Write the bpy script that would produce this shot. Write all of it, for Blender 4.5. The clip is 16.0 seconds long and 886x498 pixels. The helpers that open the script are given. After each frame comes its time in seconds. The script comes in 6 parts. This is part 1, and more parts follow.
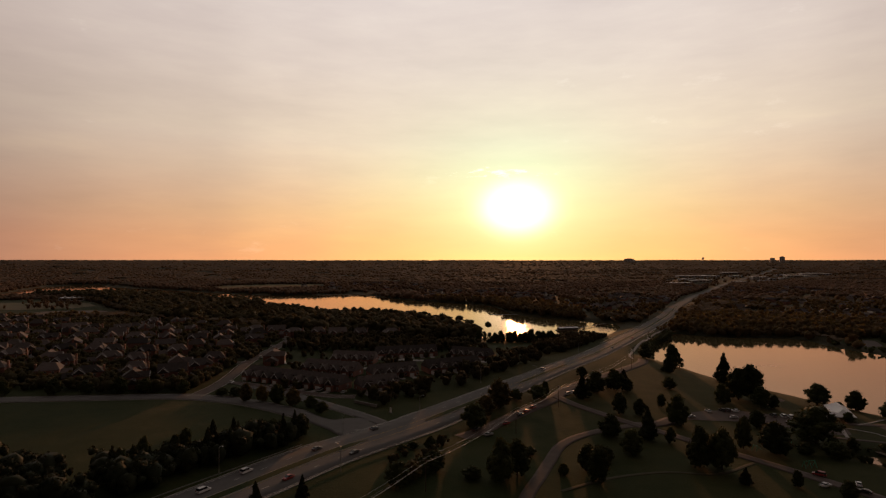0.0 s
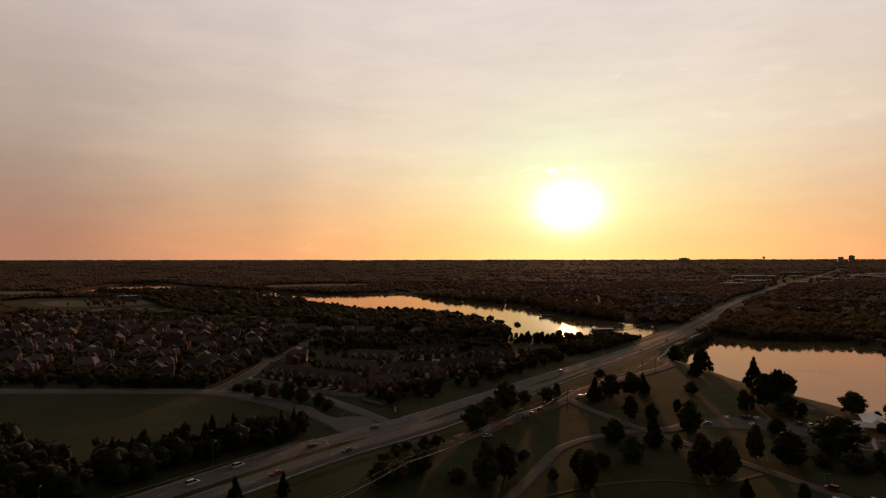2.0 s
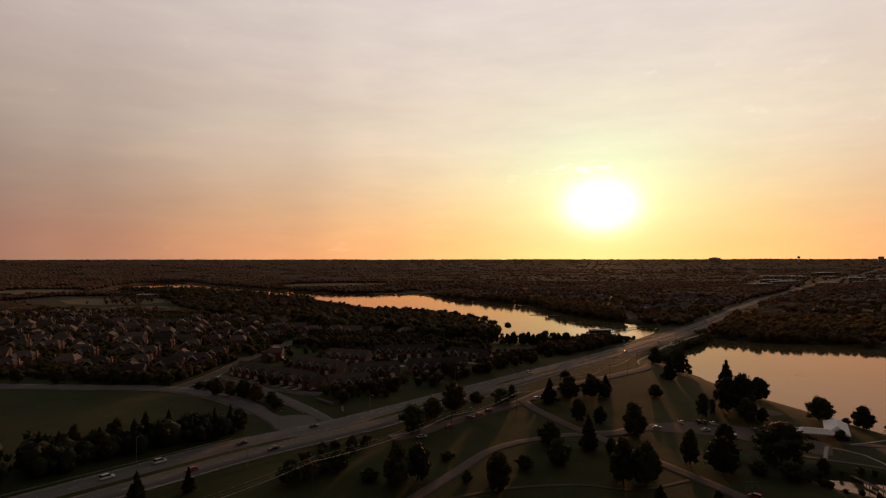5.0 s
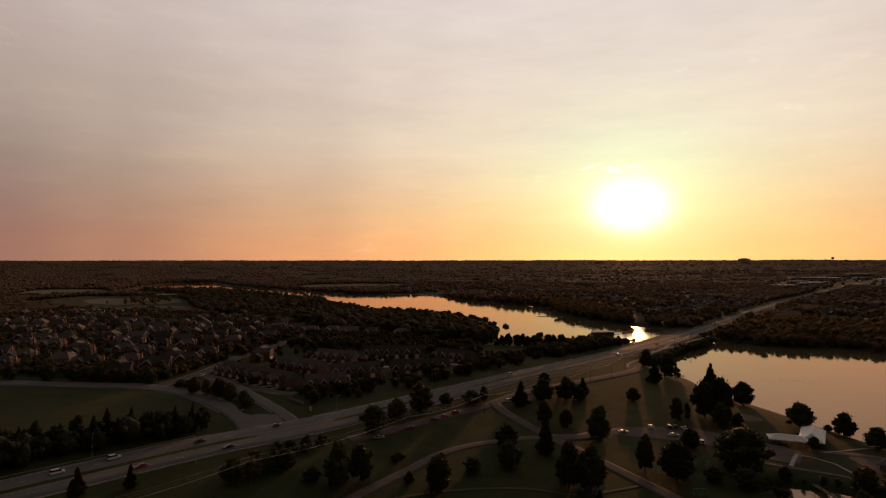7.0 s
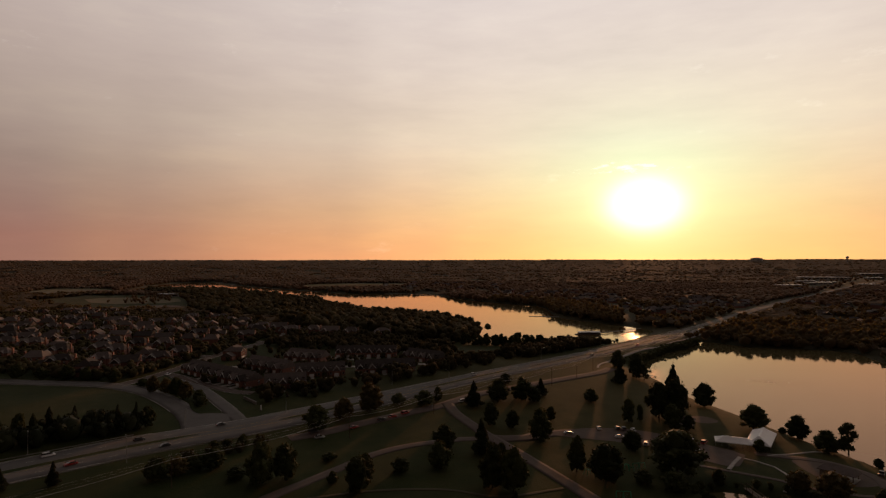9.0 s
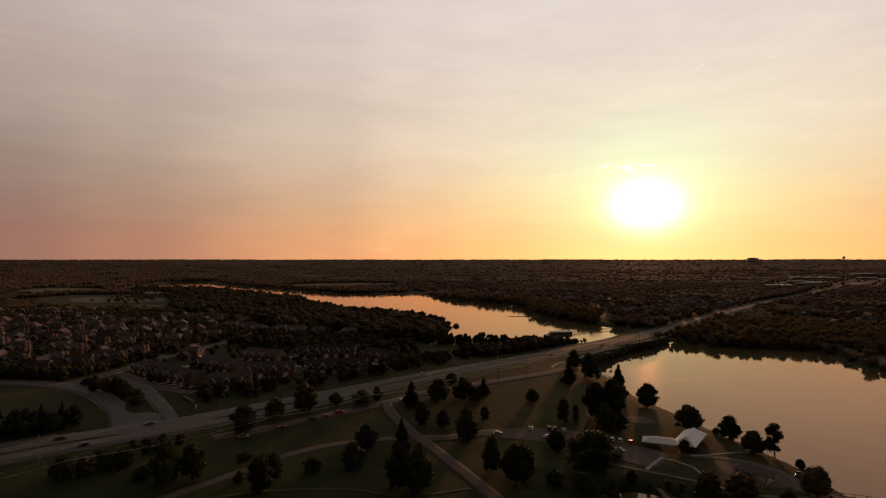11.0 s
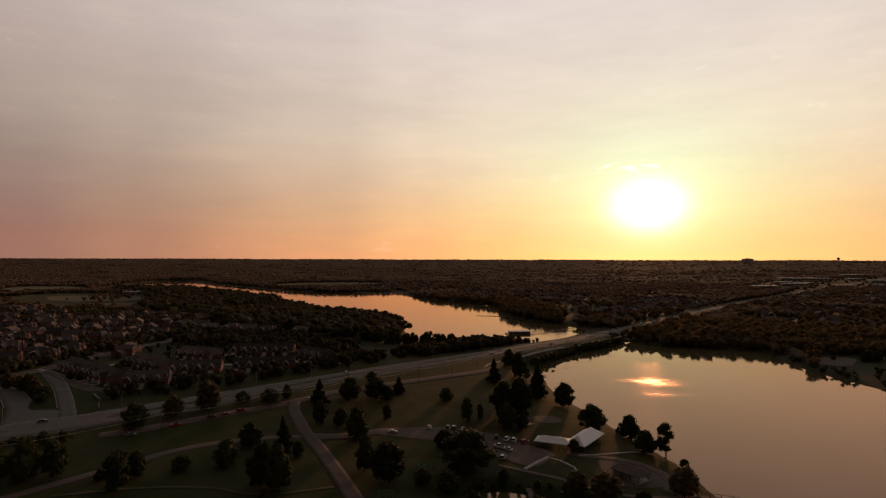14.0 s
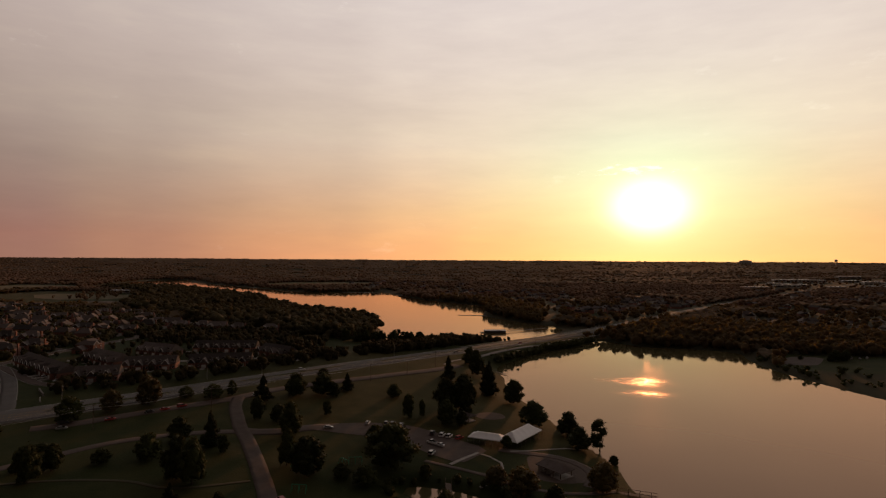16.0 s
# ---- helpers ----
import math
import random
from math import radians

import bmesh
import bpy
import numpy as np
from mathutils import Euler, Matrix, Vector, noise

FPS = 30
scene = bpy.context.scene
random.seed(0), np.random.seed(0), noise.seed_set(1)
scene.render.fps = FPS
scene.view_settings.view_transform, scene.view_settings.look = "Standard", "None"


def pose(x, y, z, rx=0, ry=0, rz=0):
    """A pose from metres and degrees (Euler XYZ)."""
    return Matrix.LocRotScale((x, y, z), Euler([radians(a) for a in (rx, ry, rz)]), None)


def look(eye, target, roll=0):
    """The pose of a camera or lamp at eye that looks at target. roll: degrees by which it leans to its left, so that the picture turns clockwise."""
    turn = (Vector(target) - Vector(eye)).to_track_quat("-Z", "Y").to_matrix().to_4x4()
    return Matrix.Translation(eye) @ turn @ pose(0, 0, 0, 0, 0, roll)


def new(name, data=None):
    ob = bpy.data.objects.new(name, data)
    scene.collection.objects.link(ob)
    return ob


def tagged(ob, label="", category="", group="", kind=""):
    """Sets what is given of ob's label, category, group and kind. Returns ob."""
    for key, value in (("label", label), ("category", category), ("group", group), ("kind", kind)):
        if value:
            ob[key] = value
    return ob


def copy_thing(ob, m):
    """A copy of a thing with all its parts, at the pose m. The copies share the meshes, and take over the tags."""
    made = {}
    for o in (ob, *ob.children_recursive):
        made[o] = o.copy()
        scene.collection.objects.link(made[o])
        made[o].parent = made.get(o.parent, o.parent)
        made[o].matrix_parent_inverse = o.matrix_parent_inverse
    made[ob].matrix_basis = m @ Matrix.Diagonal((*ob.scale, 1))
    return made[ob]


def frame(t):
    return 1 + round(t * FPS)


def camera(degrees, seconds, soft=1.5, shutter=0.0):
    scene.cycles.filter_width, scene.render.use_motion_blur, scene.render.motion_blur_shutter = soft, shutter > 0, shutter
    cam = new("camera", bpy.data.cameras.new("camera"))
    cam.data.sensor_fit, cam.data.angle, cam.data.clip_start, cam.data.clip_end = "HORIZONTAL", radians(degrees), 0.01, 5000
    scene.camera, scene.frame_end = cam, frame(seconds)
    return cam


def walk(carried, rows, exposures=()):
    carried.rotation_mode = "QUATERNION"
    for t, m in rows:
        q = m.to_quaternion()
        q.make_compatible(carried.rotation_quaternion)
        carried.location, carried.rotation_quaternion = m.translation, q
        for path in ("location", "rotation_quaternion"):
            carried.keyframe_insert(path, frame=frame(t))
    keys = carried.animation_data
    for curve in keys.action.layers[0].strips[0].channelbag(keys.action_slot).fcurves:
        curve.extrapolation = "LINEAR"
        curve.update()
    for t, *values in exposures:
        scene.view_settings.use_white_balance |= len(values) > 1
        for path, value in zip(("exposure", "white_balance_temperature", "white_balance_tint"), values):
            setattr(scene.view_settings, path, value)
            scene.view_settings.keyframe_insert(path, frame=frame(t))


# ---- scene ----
cam = camera(76.5, 16.0, soft=1.28)
METRES, EYE, TILT, LEAN, TURN = 250.0, 84.0, 1.0, 0.0, 0.0
ROWS = [
    (0.0, 0.0, 0.0, 0.0, -0.0, 0.0, 0.0),
    (0.5, 0.0205, 0.0003, 0.0003, 2.18, -0.0, 0.05),
    (1.0, 0.0445, 0.0023, 0.0004, 4.61, 0.0, 0.13),
    (1.5, 0.0702, 0.0048, 0.0008, 5.12, -0.01, 0.16),
    (2.0, 0.0964, 0.0073, 0.0008, 5.16, -0.04, 0.17),
    (2.5, 0.1235, 0.0099, 0.001, 5.65, -0.06, 0.2),
    (3.0, 0.1515, 0.0132, 0.0014, 6.22, -0.07, 0.2),
    (3.5, 0.1803, 0.0168, 0.0013, 6.55, -0.08, 0.22),
    (4.0, 0.2095, 0.0203, 0.0016, 6.88, -0.11, 0.22),
    (6.5, 0.3615, 0.0437, 0.0017, 10.55, 0.03, 0.24),
    (7.0, 0.3929, 0.05, 0.0019, 10.97, 0.02, 0.26),
    (7.5, 0.4249, 0.0564, 0.002, 11.41, 0.03, 0.28),
    (8.0, 0.4575, 0.0634, 0.0022, 11.9, 0.01, 0.3),
    (8.5, 0.4907, 0.0705, 0.0024, 12.22, 0.0, 0.31),
    (9.0, 0.5241, 0.078, 0.0024, 12.31, -0.02, 0.31),
    (11.5, 0.6942, 0.1179, 0.0012, 12.45, -0.06, 0.23),
    (12.0, 0.7279, 0.1264, 0.0008, 12.48, -0.07, 0.21),
    (12.5, 0.761, 0.1348, 0.0001, 12.5, -0.08, 0.18),
    (13.0, 0.7939, 0.1429, -0.0012, 12.52, -0.07, 0.14),
    (13.5, 0.8266, 0.1516, -0.0022, 12.55, -0.06, 0.12),
    (14.0, 0.8587, 0.1604, -0.0037, 12.58, -0.05, 0.08),
    (14.5, 0.8899, 0.1683, -0.0062, 12.62, -0.02, 0.0),
    (15.0, 0.9203, 0.1765, -0.0089, 12.65, 0.01, -0.04),
    (15.5, 0.9501, 0.1848, -0.0117, 12.7, 0.02, -0.09),
    (16.0, 0.9788, 0.1921, -0.0151, 12.74, 0.05, -0.14),
]
walk(cam, [(t, pose(0, 0, EYE, TILT, LEAN, TURN) @ pose(METRES * x, METRES * y, METRES * z, 90 + pitch, roll, yaw)) for t, x, y, z, yaw, pitch, roll in ROWS])

# ---- world and sun ----
SUN_AZ, SUN_EL = radians(7.5), radians(5.1)          # azimuth from +y towards +x
SUN_DIR = Vector((math.sin(SUN_AZ) * math.cos(SUN_EL), math.cos(SUN_AZ) * math.cos(SUN_EL), math.sin(SUN_EL)))


class Nodes:
    """Short names for building a node tree."""

    def __init__(self, tree):
        self.tree = tree
        tree.nodes.clear()

    def add(self, kind, **props):
        n = self.tree.nodes.new(kind)
        for key, value in props.items():
            setattr(n, key, value)
        return n

    def put(self, socket, value):
        if isinstance(value, bpy.types.NodeSocket):
            self.tree.links.new(value, socket)
        elif value is not None:
            socket.default_value = value

    def math(self, op, a, b=None, c=None, clamp=False):
        n = self.add("ShaderNodeMath", operation=op, use_clamp=clamp)
        for i, v in enumerate((a, b, c)):
            self.put(n.inputs[i], v)
        return n.outputs[0]

    def vec(self, op, a, b=None):
        n = self.add("ShaderNodeVectorMath", operation=op)
        self.put(n.inputs[0], a)
        self.put(n.inputs[1], b)
        return n.outputs["Value"] if op in ("DOT_PRODUCT", "LENGTH") else n.outputs["Vector"]

    def ramp(self, fac, stops, mode="LINEAR"):
        n = self.add("ShaderNodeValToRGB")
        n.color_ramp.interpolation = mode
        el = n.color_ramp.elements
        while len(el) < len(stops):
            el.new(0.5)
        for e, (p, c) in zip(el, stops):
            e.position = p
            e.color = (*c, 1) if isinstance(c, tuple) else (c, c, c, 1)
        self.put(n.inputs[0], fac)
        return n.outputs[0]

    def mix(self, fac, a, b, blend="MIX"):
        n = self.add("ShaderNodeMix", data_type="RGBA", blend_type=blend)
        self.put(n.inputs[0], fac)
        for i, v in ((6, a), (7, b)):
            self.put(n.inputs[i], (*v, 1) if isinstance(v, tuple) else v)
        return n.outputs[2]

    def noise(self, vector, scale, detail=4.0, rough=0.55):
        n = self.add("ShaderNodeTexNoise")
        self.put(n.inputs["Vector"], vector)
        n.inputs["Scale"].default_value, n.inputs["Detail"].default_value, n.inputs["Roughness"].default_value = scale, detail, rough
        return n.outputs["Fac"]


def make_world():
    world = bpy.data.worlds.new("sunset_sky")
    scene.world = world
    world.use_nodes = True
    k = Nodes(world.node_tree)
    co = k.add("ShaderNodeTexCoord").outputs["Generated"]
    d = k.vec("NORMALIZE", co)
    xyz = k.add("ShaderNodeSeparateXYZ")
    k.put(xyz.inputs[0], d)
    z = k.math("MAXIMUM", xyz.outputs[2], 0.0)
    # colour by height towards the sun, and off to its side
    front = k.ramp(z, [(0.0, (0.930, 0.454, 0.159)), (0.035, (0.930, 0.502, 0.185)), (0.08, (0.910, 0.569, 0.260)), (0.15, (0.880, 0.647, 0.424)),
                       (0.20, (0.860, 0.675, 0.519)), (0.32, (0.810, 0.671, 0.599)), (0.42, (0.770, 0.656, 0.625)), (0.62, (0.430, 0.355, 0.336)), (1.0, (0.100, 0.085, 0.086))])
    flank = k.ramp(z, [(0.0, (0.265, 0.130, 0.104)), (0.035, (0.290, 0.137, 0.107)), (0.08, (0.292, 0.172, 0.137)), (0.15, (0.325, 0.232, 0.193)),
                       (0.20, (0.390, 0.292, 0.252)), (0.32, (0.480, 0.376, 0.346)), (0.42, (0.535, 0.438, 0.421)), (0.62, (0.270, 0.222, 0.212)), (1.0, (0.080, 0.068, 0.069))])
    flat = k.vec("NORMALIZE", k.vec("MULTIPLY", d, (1, 1, 0.0)))
    az = k.math("MULTIPLY_ADD", k.vec("DOT_PRODUCT", flat, (math.sin(SUN_AZ), math.cos(SUN_AZ), 0)), 0.5, 0.5)
    base = k.mix(k.ramp(az, [(0.772, 0.0), (0.825, 0.14), (0.9286, 0.56), (0.962, 0.84), (0.988, 1.0)], "EASE"), flank, front)
    base = k.mix(1.0, base, k.ramp(az, [(0.0, (0.13, 0.112, 0.108)), (0.3, (0.18, 0.156, 0.150)), (0.5, (0.33, 0.295, 0.285)), (0.66, (0.72, 0.70, 0.69)), (0.772, 1.0)]), "MULTIPLY")
    base = k.mix(1.0, base, (0.995, 1.02, 1.005), "MULTIPLY")
    # rosy low haze to either side of the sun
    rose = k.math("MULTIPLY", k.ramp(az, [(0.80, 0.5), (0.90, 1.0), (0.965, 0.8), (0.992, 0.0)]), k.ramp(z, [(0.0, 1.0), (0.09, 0.55), (0.22, 0.0)]))
    base = k.mix(rose, base, k.mix(1.0, base, (1.09, 0.93, 1.10), "MULTIPLY"))
    # thin streaked cloud
    st = k.vec("MULTIPLY", d, (1.0, 1.0, 5.0))
    n1 = k.noise(st, 2.6, 6.0, 0.62)
    n2 = k.noise(st, 8.0, 5.0, 0.6)
    veil = k.math("ADD", k.math("MULTIPLY", n1, 0.6), k.math("MULTIPLY", n2, 0.4))
    base = k.mix(1.0, base, k.ramp(veil, [(0.30, (0.915, 0.905, 0.905)), (0.44, (0.975, 0.965, 0.96)), (0.55, (1.02, 1.015, 1.0)), (0.70, (1.10, 1.10, 1.05))]), "MULTIPLY")
    tuft = k.noise(k.vec("MULTIPLY", d, (1.0, 1.0, 3.0)), 13.0, 6.0, 0.68)
    base = k.mix(1.0, base, k.ramp(k.math("MULTIPLY", tuft, k.ramp(n1, [(0.40, 0.86), (0.60, 1.0)])), [(0.60, 0.0), (0.68, (0.045, 0.045, 0.04)), (0.76, (0.10, 0.095, 0.08))]), "ADD")
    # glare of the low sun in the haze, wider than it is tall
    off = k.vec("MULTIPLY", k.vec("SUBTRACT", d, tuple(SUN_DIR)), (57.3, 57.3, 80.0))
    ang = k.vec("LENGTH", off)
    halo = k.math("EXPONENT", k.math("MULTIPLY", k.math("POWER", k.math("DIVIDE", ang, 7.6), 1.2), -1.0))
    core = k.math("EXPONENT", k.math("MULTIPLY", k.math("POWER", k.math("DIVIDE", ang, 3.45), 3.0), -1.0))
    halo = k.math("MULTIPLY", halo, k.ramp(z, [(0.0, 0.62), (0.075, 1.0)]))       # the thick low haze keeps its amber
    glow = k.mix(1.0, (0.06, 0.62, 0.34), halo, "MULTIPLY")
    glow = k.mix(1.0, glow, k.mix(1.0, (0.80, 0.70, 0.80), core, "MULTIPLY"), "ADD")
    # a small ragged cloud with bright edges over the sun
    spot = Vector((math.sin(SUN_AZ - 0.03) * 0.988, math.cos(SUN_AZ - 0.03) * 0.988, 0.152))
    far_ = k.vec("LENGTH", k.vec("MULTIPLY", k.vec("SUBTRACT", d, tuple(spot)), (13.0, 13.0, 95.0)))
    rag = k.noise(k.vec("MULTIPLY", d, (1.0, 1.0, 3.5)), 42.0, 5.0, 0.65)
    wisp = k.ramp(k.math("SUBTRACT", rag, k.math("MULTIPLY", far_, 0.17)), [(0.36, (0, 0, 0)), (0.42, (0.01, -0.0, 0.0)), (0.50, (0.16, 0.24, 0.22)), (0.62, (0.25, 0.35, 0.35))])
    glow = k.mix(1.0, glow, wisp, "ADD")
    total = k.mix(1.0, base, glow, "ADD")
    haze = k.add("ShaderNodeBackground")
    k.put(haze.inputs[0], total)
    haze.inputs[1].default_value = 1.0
    sky = k.add("ShaderNodeTexSky", sky_type="NISHITA", sun_disc=False, sun_elevation=SUN_EL, sun_rotation=SUN_AZ, air_density=0.4, dust_density=0.1, ozone_density=0.0)
    air = k.add("ShaderNodeBackground")
    k.put(air.inputs[0], k.mix(1.0, sky.outputs[0], (0.22, 0.13, 0.07), "MULTIPLY"))   # dimmed and reddened by the haze
    air.inputs[1].default_value = 0.05
    both = k.add("ShaderNodeAddShader")
    k.put(both.inputs[0], haze.outputs[0])
    k.put(both.inputs[1], air.outputs[0])
    out = k.add("ShaderNodeOutputWorld")
    k.put(out.inputs[0], both.outputs[0])


make_world()
sun = new("sun", bpy.data.lights.new("sun", "SUN"))
sun.data.energy, sun.data.angle, sun.data.color = 1.4, radians(2.0), (1.0, 0.42, 0.17)
sun.matrix_world = look(SUN_DIR * 900, (0, 0, 0))

# ---- materials ----
MATS = {}


def material(name, colour, colour2=None, rough=0.8, scale=1.0, metal=0.0, bump=0.0, vary=0.0, spec=0.3, fine=0.0):
    """Two colours mixed by noise at two scales; vary: spread of brightness from object to object."""
    m = bpy.data.materials.new(name)
    m.use_nodes = True
    k = Nodes(m.node_tree)
    co = k.add("ShaderNodeTexCoord").outputs["Object"]
    n1 = k.noise(co, scale, 5.0)
    n2 = k.noise(co, scale * 9.0, 3.0)
    fac = k.math("ADD", k.math("MULTIPLY", n1, 0.65), k.math("MULTIPLY", n2, 0.35))
    col = k.mix(k.ramp(fac, [(0.35, 0.0), (0.65, 1.0)]), colour, colour2 or tuple(c * 0.7 for c in colour))
    if vary:
        r = k.add("ShaderNodeObjectInfo").outputs["Random"]
        col = k.mix(1.0, col, k.ramp(r, [(0.0, 1 - vary), (1.0, 1 + vary)]), "MULTIPLY")
    b = k.add("ShaderNodeBsdfPrincipled")
    k.put(b.inputs["Base Color"], col)
    b.inputs["Roughness"].default_value, b.inputs["Metallic"].default_value, b.inputs["Specular IOR Level"].default_value = rough, metal, spec
    if bump:
        bn = k.add("ShaderNodeBump")
        bn.inputs["Strength"].default_value, bn.inputs["Distance"].default_value = bump, 0.1
        k.put(bn.inputs["Height"], n2)
        k.put(b.inputs["Normal"], bn.outputs[0])
    out = k.add("ShaderNodeOutputMaterial")
    k.put(out.inputs[0], b.outputs[0])
    MATS[name] = m
    return m


def foliage(name, a, b_, vary=0.3, through_=0.25, rough=0.7, spec=0.2, warm_sheen=0.15, tint=(1.0, 0.60, 0.42), blotched=False):
    """Leaves: greens that differ from clump to clump and tree to tree, with a little light passing through; the warm
    sheen imitates haze on far woods.
    """
    m = bpy.data.materials.new(name)
    m.use_nodes = True
    k = Nodes(m.node_tree)
    isl = k.add("ShaderNodeNewGeometry").outputs["Random Per Island"]
    if blotched:                                            # an unbroken canopy: colour by stands of trees and by single crowns
        co = k.add("ShaderNodeTexCoord").outputs["Object"]
        isl = k.ramp(k.math("ADD", k.math("MULTIPLY", k.noise(co, 0.006, 4.0), 0.4), k.math("MULTIPLY", k.noise(co, 0.10, 4.0, 0.7), 0.6)), [(0.41, 0.0), (0.58, 1.0)])
    r = k.add("ShaderNodeObjectInfo").outputs["Random"]
    col = k.mix(isl, a, b_)
    col = k.mix(1.0, col, k.ramp(r, [(0.0, 1 - vary), (1.0, 1 + vary)]), "MULTIPLY")
    d = k.add("ShaderNodeBsdfPrincipled")
    k.put(d.inputs["Base Color"], col)
    d.inputs["Roughness"].default_value, d.inputs["Specular IOR Level"].default_value = rough, spec
    d.inputs["Sheen Weight"].default_value, d.inputs["Sheen Roughness"].default_value = warm_sheen, 0.8
    d.inputs["Sheen Tint"].default_value = (*tint, 1)
    if blotched:
        bn = k.add("ShaderNodeBump")
        bn.inputs["Strength"].default_value, bn.inputs["Distance"].default_value = 1.0, 2.0
        k.put(bn.inputs["Height"], k.noise(co, 0.13, 4.0, 0.6))
        k.put(d.inputs["Normal"], bn.outputs[0])
    t = k.add("ShaderNodeBsdfTranslucent")
    k.put(t.inputs[0], k.mix(1.0, col, (1.9, 1.35, 0.7), "MULTIPLY"))
    mx = k.add("ShaderNodeMixShader")
    mx.inputs[0].default_value = through_
    k.put(mx.inputs[1], d.outputs[0])
    k.put(mx.inputs[2], t.outputs[0])
    out = k.add("ShaderNodeOutputMaterial")
    k.put(out.inputs[0], mx.outputs[0])
    return m


def ground_material():
    m = bpy.data.materials.new("grass_ground")
    m.use_nodes = True
    k = Nodes(m.node_tree)
    co = k.add("ShaderNodeTexCoord").outputs["Object"]
    big, mid, fine = k.noise(co, 0.012, 4.0), k.noise(co, 0.09, 5.0), k.noise(co, 1.3, 4.0)
    f = k.math("ADD", k.math("MULTIPLY", big, 0.5), k.math("ADD", k.math("MULTIPLY", mid, 0.3), k.math("MULTIPLY", fine, 0.2)))
    grass = k.ramp(f, [(0.36, (0.010, 0.020, 0.005)), (0.46, (0.017, 0.029, 0.007)), (0.56, (0.028, 0.036, 0.010)), (0.66, (0.056, 0.050, 0.018))])
    east = k.add("ShaderNodeSeparateXYZ")
    k.put(east.inputs[0], co)
    lawn_glow = k.math("MULTIPLY", k.ramp(k.math("MULTIPLY_ADD", k.math("MULTIPLY_ADD", mid, 60.0, east.outputs[0]), 0.004, 0.5), [(0.45, 0.0), (0.95, 0.42)]), k.math("MULTIPLY", k.ramp(big, [(0.3, 0.6), (0.6, 1.0)]), k.ramp(k.math("MULTIPLY_ADD", mid, 0.12, k.math("MULTIPLY", east.outputs[1], 0.001)), [(0.32, 0.25), (0.40, 1.0), (0.53, 1.0), (0.57, 0.0)])))
    grass = k.mix(lawn_glow, grass, k.mix(mid, (0.072, 0.056, 0.020), (0.118, 0.086, 0.033)))       # low-sun warmth painted into the colour of the park lawn
    wild = k.add("ShaderNodeAttribute", attribute_name="wild").outputs["Fac"]
    col = k.mix(wild, grass, k.mix(mid, (0.020, 0.022, 0.010), (0.045, 0.040, 0.018)))
    b = k.add("ShaderNodeBsdfPrincipled")
    k.put(b.inputs["Base Color"], col)
    b.inputs["Roughness"].default_value, b.inputs["Specular IOR Level"].default_value = 0.95, 0.08
    # a trace of warm sheen adds low-sun glow to the grass
    b.inputs["Sheen Weight"].default_value, b.inputs["Sheen Roughness"].default_value, b.inputs["Sheen Tint"].default_value = 0.02, 0.45, (1.0, 0.66, 0.36, 1)
    bn = k.add("ShaderNodeBump")
    bn.inputs["Strength"].default_value, bn.inputs["Distance"].default_value = 0.6, 0.25
    k.put(bn.inputs["Height"], fine)
    k.put(b.inputs["Normal"], bn.outputs[0])
    out = k.add("ShaderNodeOutputMaterial")
    k.put(out.inputs[0], b.outputs[0])
    return m


RUFFLED = [(289, 474, 25, 13), (290, 436, 22, 8), (264, 474, 20, 8), (203, 712, 14, 30)]       # places where a breath of wind roughens the water: x, y, half-widths


